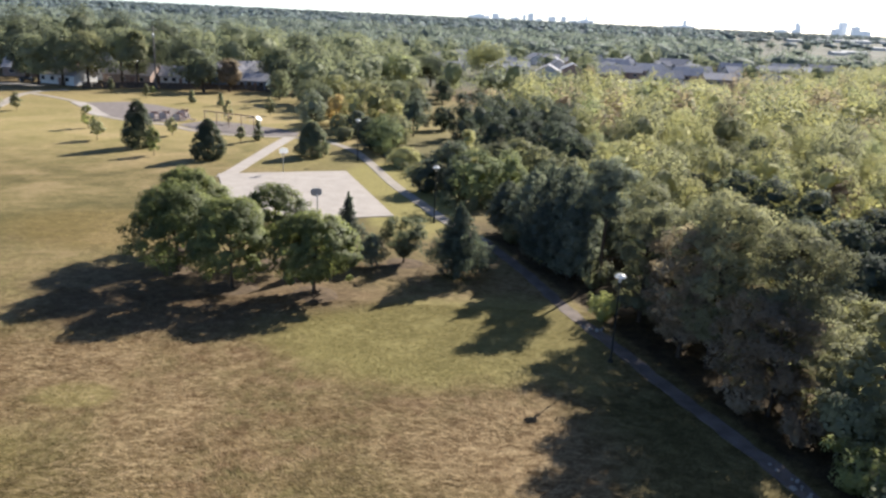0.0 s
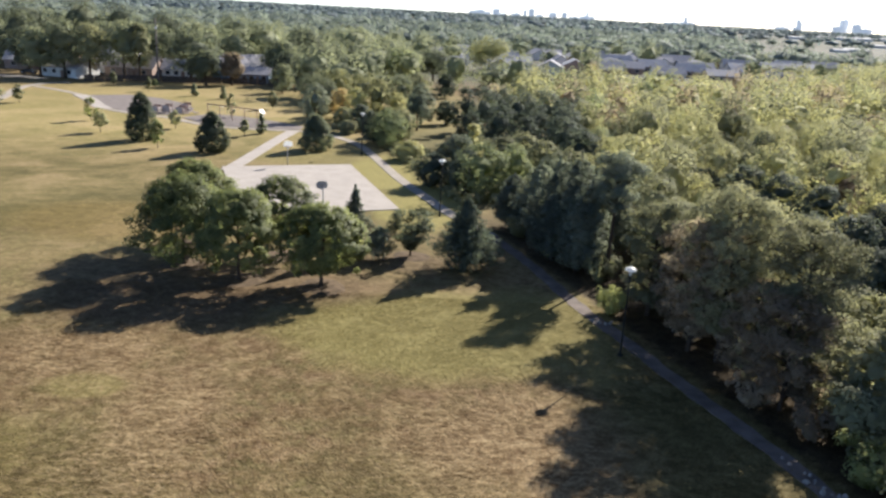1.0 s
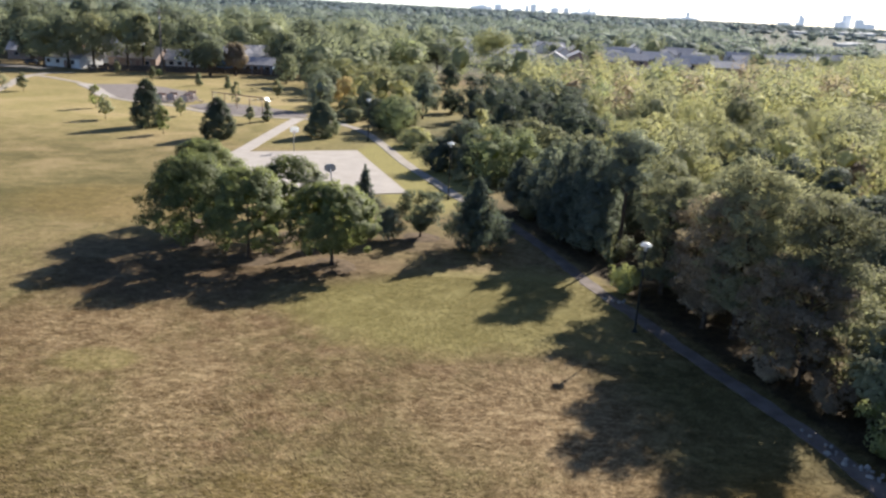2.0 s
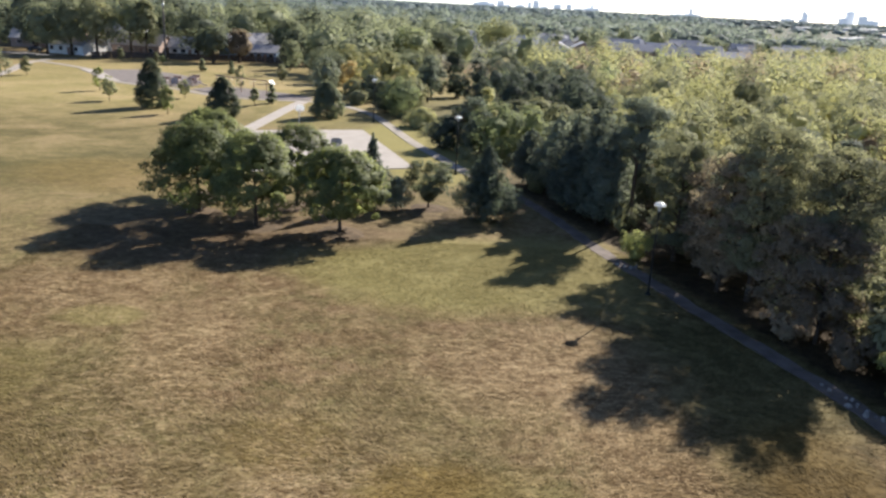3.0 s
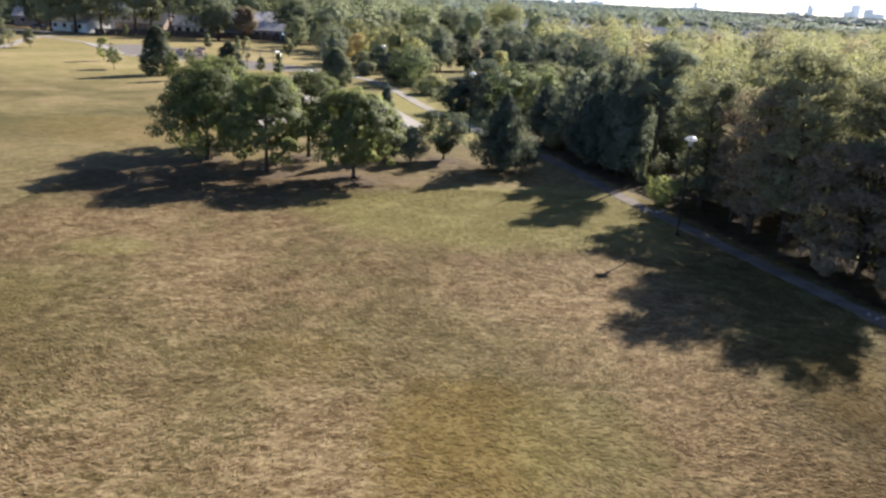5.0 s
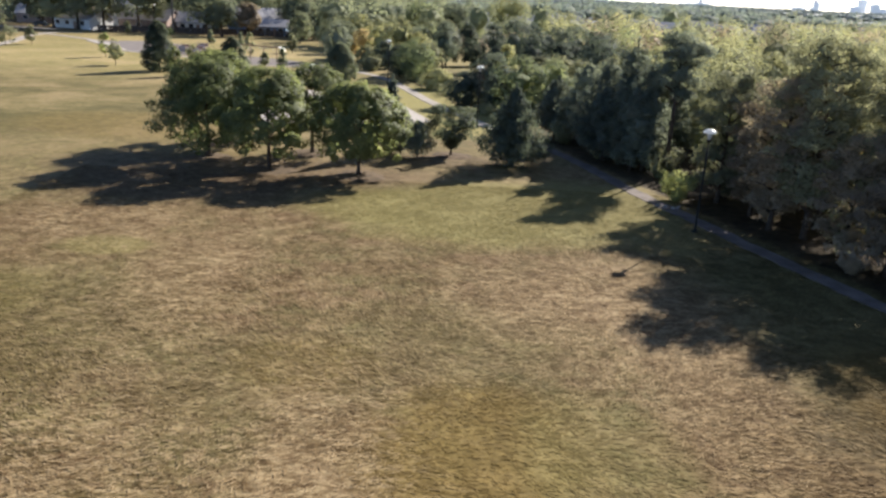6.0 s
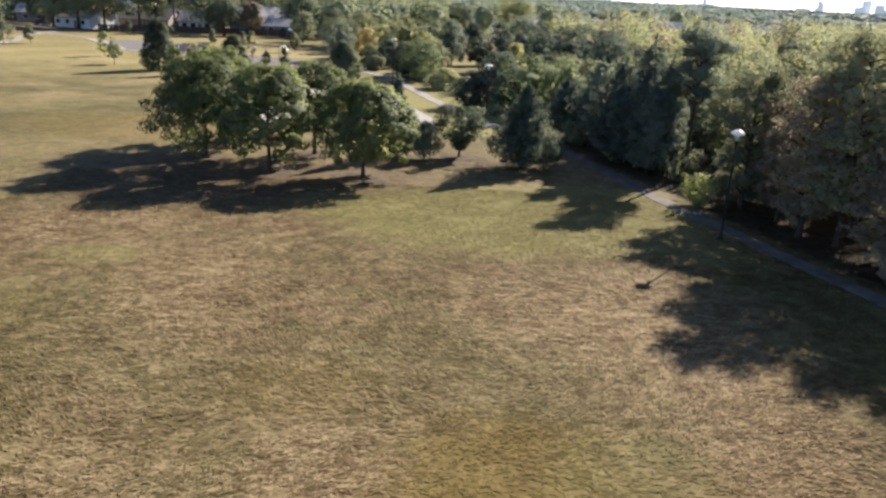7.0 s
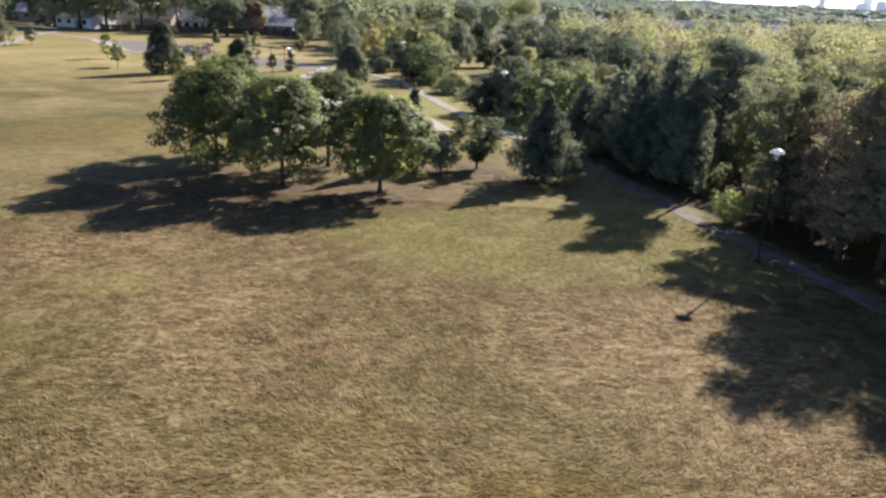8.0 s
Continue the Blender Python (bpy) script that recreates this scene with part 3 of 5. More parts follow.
def cedar(name, label, seed, h, r, foot, leaf, at=None, group="", plumes=70, per=95, leaf_size=0.24, taper=0.8, lift=0.75, core=0.42, bark=None):
    """A dense evergreen of many upswept plumes that shorten towards a ragged tip."""
    rng = np.random.default_rng(seed)
    t = thing(name, label, "tree", group, at)
    runs = [([(0, 0, -0.15), (0, 0, h * 0.4), (0, 0, h * 0.95)], [0.024 * h, 0.016 * h, 0.003 * h])]
    pos, nrm = [], []
    swell = rng.uniform(0, 6.3, 2)
    for i in range(plumes):
        f = ((i + rng.uniform(0, 1)) / plumes) ** 1.1
        a = 2.4 * i + rng.uniform(-0.5, 0.5)
        z = foot + (h - foot) * 0.86 * f
        reach = r * max(0.10, (1 - f) ** taper) * rng.uniform(0.70, 1.12) * (1 + 0.16 * math.sin(2 * a + swell[0]) + 0.10 * math.sin(3 * a + swell[1]))
        rise = min(lift * reach * rng.uniform(0.6, 1.3) + 0.3, h - z)
        base = np.array((0, 0, z))
        way = np.array((math.cos(a) * reach, math.sin(a) * reach, rise))
        n = int(per * (0.35 + 0.65 * reach / r))
        s = rng.uniform(0.12, 1.0, n) ** 0.65
        d = rng.normal(size=(n, 3))
        d /= np.linalg.norm(d, axis=1)[:, None]
        wide = (0.36 * reach * (1.08 - s) + 0.20) * rng.uniform(0.3, 1.0, n) ** 0.5
        pos.append(base + way * s[:, None] + d * wide[:, None])
        nrm.append(d * 0.6 + np.array((math.cos(a), math.sin(a), 0.5)) * 0.6 + rng.normal(size=(n, 3)) * 0.2)
        if reach > 0.6:
            runs.append(([tuple(base), tuple(base + way * 0.8)], [0.028, 0.008]))
    n = per
    s = rng.uniform(0, 1, n)
    d = rng.normal(size=(n, 3))
    pos.append(np.stack([np.zeros(n), np.zeros(n), h * (0.80 + 0.20 * s)], 1) + d * (0.26 * (1.05 - s))[:, None] * np.array((1, 1, 0.4)))
    nrm.append(d + np.array((0, 0, 0.5)))
    pos, nrm = np.concatenate(pos), np.concatenate(nrm)
    pos[:, 2] = np.clip(pos[:, 2], 0.05, h)
    inner = ()
    if core:
        p, q, tri = heart(rng, h, r, foot, core, 3)
        p[:, 2] = foot + (p[:, 2] - foot) * 1.15 - 0.1 * (h - foot)
        p[:, :2] *= np.clip(1.25 * (1 - (p[:, 2:] - foot) / (h - foot)) ** taper, 0.1, 1.5)
        p[:, 2] = np.clip(p[:, 2], 0.05, h * 0.9)
        inner = [(p, q, tri)]
    part("trunk", tubes("trunk", runs, 5), bark or BARK, t)
    part("crown", leaf_mesh("crown", pos, nrm, leaf_size, rng, 0.5, nrm, hearts=inner), leaf, t)
    return t


def open_pine(name, label, seed, h, r, foot, leaf, at=None, group="", limbs=26, tufts=6, per=44, tuft=0.62, leaf_size=0.19, bark=None, top=0.5, flat=0.72):
    """An airy tree: a bare-sided trunk, long limbs and flattened tufts of leaves with sky between them."""
    rng = np.random.default_rng(seed)
    t = thing(name, label, "tree", group, at)
    lean = rng.normal(size=2) * 0.02 * h

    def stem(k):
        return np.array((lean[0] * k * k, lean[1] * k * k, h * k))
    runs = [([tuple(stem(k) - np.array((0, 0, 0.15 if k == 0 else 0))) for k in (0, 0.1, 0.35, 0.6, 0.85, 0.97)], [0.026 * h, 0.018 * h, 0.015 * h, 0.011 * h, 0.005 * h, 0.002 * h])]
    pos, nrm, soft = [], [], []
    for i in range(limbs):
        k = (i + rng.uniform(0.1, 0.9)) / limbs
        z = foot + (h - foot) * 0.96 * k
        a = 2.4 * i + rng.uniform(-0.6, 0.6)
        wide = np.interp(k, [0, 0.25, 0.6, 0.85, 1.0], [0.60, 0.90, 1.0, 0.86, top])
        reach = r * wide * rng.uniform(0.62, 1.10)
        base = stem(z / h)
        tip = base + np.array((math.cos(a) * reach, math.sin(a) * reach, min(reach * rng.uniform(0.05, 0.55), h - z)))
        side = np.array((-math.sin(a), math.cos(a), 0))
        mid = base * 0.5 + tip * 0.5 + np.array((0, 0, 0.10 * reach))
        thick = 0.012 * h * (1 - 0.7 * k)
        runs.append(([tuple(base), tuple(mid), tuple(tip)], [thick, thick * 0.6, 0.012]))
        for j in range(tufts):
            s = 1.0 if j == 0 else rng.uniform(0.35, 1.0)
            on = base + (tip - base) * s + np.array((0, 0, 0.4 * reach * s * (1 - s)))
            c = on + side * rng.normal() * 0.28 * reach * s + np.array((0, 0, rng.uniform(0.0, 0.5)))
            runs.append(([tuple(on), tuple(c)], [0.02, 0.008]))
            d = rng.normal(size=(per, 3))
            d /= np.linalg.norm(d, axis=1)[:, None]
            size = tuft * rng.uniform(0.6, 1.35)
            pos.append(c + d * (rng.uniform(0.2, 1.0, per) ** 0.6 * size)[:, None] * np.array((1, 1, flat)))
            out = np.array((math.cos(a) * 0.45, math.sin(a) * 0.45, 0.55))
            nrm.append(d * 0.6 + out + rng.normal(size=(per, 3)) * 0.35)
            soft.append(d * 0.5 + out)
    pos = np.concatenate(pos)
    pos[:, 2] = np.maximum(pos[:, 2], 0.05)
    part("trunk", tubes("trunk", runs, 5), bark or BARK, t)
    part("crown", leaf_mesh("crown", pos, np.concatenate(nrm), leaf_size, rng, 0.55, np.concatenate(soft)), leaf, t)
    return t


def spot(x, y, turn=0.0, s=1.0, sz=None):
    return Matrix.LocRotScale((x, y, 0), Euler((0, 0, turn)), (s, s, sz or s))


# ---- the ground ----
def ground():
    """One sheet out to the horizon, finer and faintly rolling near the walk."""
    near = list(np.arange(-140, 141, 4.0))
    xs = [-4900, -3000, -1500, -800, -400, -220, *near, 220, 400, 800, 1500, 3000, 4900]
    ys = [-4900, -2000, -700, -200, -60, *np.arange(0, 301, 4.0), 360, 450, 600, 900, 1500, 2500, 4900]
    verts = [(x, y, 0.03 * noise.noise(Vector((x * 0.07, y * 0.07, 0))) - 0.02) for y in ys for x in xs]
    n = len(xs)
    faces = [(j * n + i, j * n + i + 1, j * n + i + n + 1, j * n + i + n) for j in range(len(ys) - 1) for i in range(n - 1)]
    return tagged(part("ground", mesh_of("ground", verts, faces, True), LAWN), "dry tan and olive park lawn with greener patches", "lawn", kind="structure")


ground()

WAY = [(34, 2), (29, 14), (25, 25), (22.4, 33), (20.7, 39), (19.4, 42.6), (17.5, 47.6), (16.0, 51.6), (14.5, 56.1), (11.7, 63.7), (8.6, 74.5), (5.0, 84.6)]
FAR_WAY = [(5.0, 84.6), (0.2, 93.7), (-4.0, 104), (-7.8, 113.5), (-12.9, 129.2), (-16.4, 139), (-20.0, 145.2), (-24.0, 149.6), (-30.0, 152.6), (-38.5, 152.0),
        (-44.5, 152.6), (-52, 155.8), (-58.5, 161), (-64, 163.3), (-70, 165.6), (-76, 170), (-83, 180), (-91, 190.3), (-99, 197), (-109, 203.5)]
path = part("path", ribbon("path", WAY, 1.3, 0.022, ragged=0.18), SHADED_CONCRETE)
tagged(path, "narrow concrete footpath, toned dark for the shade beside the wood", "footpath", kind="structure")
far_path = part("path", ribbon("path", FAR_WAY, 1.6, 0.04), FAR_CONCRETE)
tagged(far_path, "pale concrete footpath bending round the playground", "footpath", kind="structure")
side_path = part("path", ribbon("path", [(-99, 156), (-101, 168), (-104.5, 181), (-108.3, 191.5), (-110.8, 202), (-110, 210), (-106, 216)], 2.2, 0.05), FAR_CONCRETE)
tagged(side_path, "pale concrete footpath running towards the street", "footpath", kind="structure")
street = part("road", ribbon("road", [(-190, 216), (-150, 222), (-128, 224.5), (-116, 223)], 5.0, 0.03), FAR_CONCRETE)
tagged(street, "pale street between the houses and the park", "street", kind="structure")
apron = part("path", ribbon("path", [(-91.5, 190.5), (-85.5, 183.2), (-80, 174.5), (-76.2, 169.8)], 3.2, 0.052), CONCRETE)
tagged(apron, "wide pale concrete apron beside the playground", "footpath", kind="structure")

A, B = Vector((0.942, 0.337)), Vector((0.339, -0.941))        # across and along the court
FR = Vector((-16.1, 121.8))
def court_xy(across, along):
    q = FR - A * across + B * along
    return q.x, q.y


court_path = part("path", ribbon("path", [(-33.3, 112.8), (-33.0, 118), (-32.5, 130), (-32.0, 142), (-31.4, 152.2)], 2.3, 0.055), CONCRETE)
tagged(court_path, "pale concrete footpath leading to the basketball court", "footpath", kind="structure")
court = thing("basketball_court", "pale bare concrete basketball court slab", "court", kind="structure")
for i in range(4):                                            # poured bays with narrow joints
    for j in range(6):
        a0, a1 = 19.8 * i / 4 + 0.004, 19.8 * (i + 1) / 4 - 0.004
        b0, b1 = 28.9 * j / 6 + 0.004, 28.9 * (j + 1) / 6 - 0.004
        part("panel", slab("panel", [court_xy(a0, b0), court_xy(a0, b1), court_xy(a1, b1), court_xy(a1, b0)], 0.07), CONCRETE, court)

play_pit = part("playground_surface", slab("playground_surface", [(-90, 190.5), (-84, 183), (-77.5, 172.5), (-71, 167.2), (-64.5, 164.8), (-59.5, 165),
                (-57.5, 169), (-59, 177), (-64, 185), (-72, 192), (-81, 196)], 0.03), RUBBER)
tagged(play_pit, "grey-mauve gravel playground surface", "playground", kind="structure")
swing_pit = part("playground_surface", slab("playground_surface", [(-57, 162.5), (-52, 157.3), (-44.5, 154), (-37, 153.3), (-30.5, 154.3), (-30.5, 158.5),
                 (-36, 163), (-46, 168.5), (-53, 170)], 0.03), RUBBER)
tagged(swing_pit, "grey gravel bed under the swings", "playground", kind="structure")


def grass_blades(seed, count, x0, x1, y0, y1):
    """Dry blades lying matted over the nearest turf, combed in drifts."""
    rng = np.random.default_rng(seed)
    x, y = rng.uniform(x0, x1, count), rng.uniform(y0, y1, count)
    drift = np.sin(0.9 * x + 1.3 * np.sin(0.5 * y)) + np.sin(1.1 * y + 1.7 * np.sin(0.43 * x + 2)) + np.sin(2.3 * x - 1.9 * y) * 0.6
    keep = (rng.uniform(-3.4, 1.6, count) < drift) & (np.abs(x + 1) < 0.78 * (y + 8))
    x, y = x[keep], y[keep]
    n = len(x)
    a = 0.5 * np.sin(0.31 * x + 0.2 * y) + 0.6 * np.sin(0.23 * y - 0.17 * x + 1.0) + rng.normal(size=n) * 0.55 + np.pi * rng.integers(0, 2, n)
    long, wide, tilt = rng.uniform(0.12, 0.36, n), rng.uniform(0.014, 0.034, n), rng.uniform(0.0, 0.06, n)
    root = np.stack([x, y, rng.uniform(-0.03, 0.02, n)], 1)
    way = np.stack([np.cos(a) * np.cos(tilt), np.sin(a) * np.cos(tilt), np.sin(tilt)], 1) * long[:, None]
    side = np.stack([-np.sin(a), np.cos(a), rng.uniform(-0.12, 0.12, n)], 1) * wide[:, None]
    co = np.stack([root - side, root + side, root + way + side * 0.5, root + way - side * 0.5], 1).reshape(-1, 3)
    me = bpy.data.meshes.new("grass_blades")
    me.vertices.add(4 * n)
    me.vertices.foreach_set("co", co.reshape(-1).astype(np.float32))
    me.loops.add(4 * n)
    me.loops.foreach_set("vertex_index", np.arange(4 * n, dtype=np.int32))
    me.polygons.add(n)
    me.polygons.foreach_set("loop_start", np.arange(0, 4 * n, 4, dtype=np.int32))
    me.update(calc_edges=True)
    tagged(part("grass", me, BLADES), "matted dry straw-coloured grass over the lawn", "grass", kind="stuff")


grass_blades(5, 350000, -34, 30, 17, 64)


# ---- mulch rings ----
def mulch(x, y, r, seed):
    rng = np.random.default_rng(seed)
    n = 40
    rim = [(x + r * (1 + 0.10 * math.sin(3 * a + seed) + rng.uniform(-0.05, 0.05)) * math.cos(a), y + r * (1 + 0.10 * math.sin(2 * a + seed)) * math.sin(a)) for a in np.arange(n) * 2 * math.pi / n]
    verts = [(x, y, 0.10)] + [(x + (p - x) * 0.7, y + (q - y) * 0.7, 0.075) for p, q in rim] + [(p, q, -0.03) for p, q in rim]
    faces = [(0, 1 + i, 1 + (i + 1) % n) for i in range(n)] + [(1 + i, 1 + n + i, 1 + n + (i + 1) % n, 1 + (i + 1) % n) for i in range(n)]
    ob = part("mulch_ring", mesh_of("mulch_ring", verts, faces, True), MULCH)
    tagged(ob, "low ring of brown bark mulch round a tree", "mulch", "mulch rings", "stuff")


# ---- lamps along the path ----
def street_lamp(x, y, turn=0.0, h=7.0):
    t = thing("street_lamp", "tall dark lamp post with a white mushroom cap", "lamp", "lamps along the path", spot(x, y, turn))
    part("pole", lathe("pole", [(0.16, -0.1), (0.16, 0.12), (0.12, 0.2), (0.075, 0.35), (0.065, 3.0), (0.055, h - 0.75)], 12), STEEL, t)
    part("base_plate", lathe("base_plate", [(0.24, -0.1), (0.24, 0.03), (0.18, 0.06)], 12), STEEL, t)
    part("collar", lathe("collar", [(0.10, h - 0.78), (0.13, h - 0.72), (0.13, h - 0.62), (0.09, h - 0.58)], 14), STEEL, t)
    part("diffuser", lathe("diffuser", [(0.08, h - 0.6), (0.13, h - 0.36), (0.19, h - 0.16), (0.19, h - 0.12)], 18), DIFFUSER, t, "frosted tapering diffuser")
    part("cap", lathe("cap", [(0.40, h - 0.17), (0.43, h - 0.15), (0.41, h - 0.06), (0.30, h + 0.04), (0.14, h + 0.10), (0.02, h + 0.12)], 24), CAP_WHITE, t, "broad white acrylic cap")
    return t


for x, y in ((13.4, 53.7), (-1.2, 92.6), (-15.4, 131.5)):
    street_lamp(x, y, 0.4 * x)


# ---- basketball hoops ----
def hoop(foot, facing, board, label):
    turn = math.atan2(facing[1], facing[0])
    t = thing("basketball_hoop", label, "hoop", "hoops of the court", Matrix.LocRotScale((*foot, 0.06), Euler((0, 0, turn)), None))
    part("pole", tubes("pole", [([(0, 0, -0.2), (0, 0, 2.6), (0.25, 0, 3.15), (0.75, 0, 3.3)], [0.075, 0.07, 0.065, 0.06])], 10), GALVANISED, t)
    part("brace", tubes("brace", [([(0.02, 0, 2.4), (0.75, 0, 3.05)], [0.03, 0.03])], 8), GALVANISED, t)
    n = 24                                                     # fan-shaped board with a rounded top
    rim = []
    for i in range(n):
        a = 2 * math.pi * i / n
        rim.append((0.70 * math.copysign(abs(math.cos(a)) ** 0.75, math.cos(a)), 3.38 + 0.48 * math.copysign(abs(math.sin(a)) ** (0.8 if math.sin(a) > 0 else 0.55), math.sin(a))))
    verts = [(0.78, y, z) for y, z in rim] + [(0.84, y, z) for y, z in rim]
    faces = [tuple(range(n))[::-1], tuple(range(n, 2 * n))] + [(i, (i + 1) % n, (i + 1) % n + n, i + n) for i in range(n)]
    part("backboard", mesh_of("backboard", verts, faces), board, t)
    ring = [(1.12 + 0.235 * math.cos(a), 0.235 * math.sin(a), 3.05) for a in np.linspace(0, 2 * math.pi, 21)]
    rm = part("rim", tubes("rim", [(ring, [0.012] * 21), ([(0.84, 0, 3.05), (0.89, 0, 3.05)], [0.05, 0.03])], 6), ORANGE, t, "orange steel rim")
    net = []
    for k in range(10):
        a = 2 * math.pi * k / 10
        for s in (-1, 1):
            b = a + s * 0.5
            net.append(([(1.12 + 0.23 * math.cos(a), 0.23 * math.sin(a), 3.04), (1.12 + 0.13 * math.cos(b), 0.13 * math.sin(b), 2.65)], [0.006, 0.006]))
    part("net", tubes("net", net, 4), BOARD_WHITE, rm)
    return t


hoop(court_xy(9.9, 29.6), -B, BOARD_GREY, "grey steel basketball hoop with a fan-shaped backboard")
hoop(court_xy(9.9, -0.5), B, CAP_WHITE, "pale steel basketball hoop with a white fan-shaped backboard")

# ---- park trees ----
G_MAPLE = "shade trees on the lawn"
MAPLES = ((-11.4, 65.3, 7.6, 3.9, 1.5, 3), (-16.8, 73.4, 8.1, 3.7, 1.9, 6), (-19.0, 65.8, 8.4, 4.2, 1.7, 7), (-25.2, 69.4, 8.6, 4.7, 1.4, 9), (-26.2, 76.4, 8.7, 4.2, 1.7, 10))
for x, y, h, r, foot, seed in MAPLES:
    broad_tree("maple_tree", "full green maple on the mown lawn in a mulch ring", seed, h, r, foot, LEAF_MAPLE, 0.23, 270, 50 if seed == 6 else 84, "dome", trunk=0.17, limbs=14,
               at=spot(x, y), group=G_MAPLE, gap=0.12, clump_size=0.155, tidy=0.35, flat=0.75, open_foot=0.4, core=0.15 if seed == 6 else 0.42)
    mulch(x, y, 2.2, seed)

cedar("cedar_tree", "dark pointed cedar behind the maples", 11, 7.5, 2.8, 0.2, LEAF_DARK, spot(-9.6, 75.0), plumes=64, per=130, taper=0.95, lift=0.25, core=0.25)
cedar("cedar_tree", "low dark evergreen beside the pointed cedar", 14, 3.4, 1.9, 0.1, LEAF_DARK, spot(-7.0, 74.2), plumes=50, per=80, taper=0.6, lift=0.5, core=0.3)
cedar("cedar_tree", "broad dark cedar with low wide skirts beside the footpath", 12, 7.6, 3.6, 0.1, LEAF_CEDAR, spot(1.7, 72.4), plumes=150, per=130, taper=0.8, lift=0.30, core=0.36)
broad_tree("ornamental_tree", "small spreading dark olive tree with several stems", 13, 4.5, 2.4, 0.9, LEAF_JUNIPER, 0.20, 150, 46, "vase", trunk=0.12, limbs=12, at=spot(-3.9, 75.6), gap=0.2, clump_size=0.2)
mulch(-3.9, 75.6, 2.0, 8)

G_JUNIPER = "junipers on the lawn"
for x, y, h, r, seed in ((-54.2, 134.2, 8.3, 3.0, 21), (-39.6, 126.4, 6.7, 3.0, 22), (-23.6, 133.4, 6.2, 3.2, 23)):
    broad_tree("juniper_tree", "dense dark juniper, broad and rounded to the ground", seed, h, r, 0.25, LEAF_JUNIPER, 0.24, 320, 44, "egg", trunk=0.14, limbs=6,
               at=spot(x, y), group=G_JUNIPER, clump_size=0.16, tidy=0.8, core=0.40)

G_SAPLING = "young trees on the lawn"
SAPLINGS = ((-64.0, 139.6, 4.4, 1.3, "olive"), (-71.5, 152.5, 4.4, 1.2, "yellow"), (-49.1, 127.5, 4.6, 1.1, "yellow"), (-53.2, 148.1, 3.4, 1.1, "olive"),
            (-38.6, 143.0, 3.0, 0.9, "olive"), (-36.4, 147.2, 3.7, 1.0, "dark"), (-96.3, 172.1, 3.8, 1.3, "olive"), (-47.5, 166, 5.0, 1.0, "olive"),
            (-81.4, 213.2, 2.0, 1.2, "yellow"), (-66.3, 200.1, 3.0, 1.1, "dark"), (-42.2, 182.6, 4.2, 1.3, "olive"), (-98.8, 166.5, 5.8, 2.2, "olive"),
            (-80, 205, 3.6, 0.9, "olive"), (-93, 214, 3.4, 1.0, "olive"), (-58, 197, 3.0, 1.0, "dark"))
for i, (x, y, h, r, tint) in enumerate(SAPLINGS):
    leaf = {"olive": LEAF_OLIVE, "yellow": LEAF_GREEN, "dark": LEAF_JUNIPER}[tint]
    word = {"olive": "thin olive-green young tree on the lawn", "yellow": "slim yellow-green young tree on the lawn", "dark": "small dark young evergreen on the lawn"}[tint]
    broad_tree("young_tree", word, 40 + i, h, r, 0.9 if tint != "dark" else 0.2, leaf, 0.32, 44, 22, "tall" if tint != "dark" else "cone", trunk=0.06, limbs=5,
               at=spot(x, y), group=G_SAPLING, gap=0.1, clump_size=0.36)

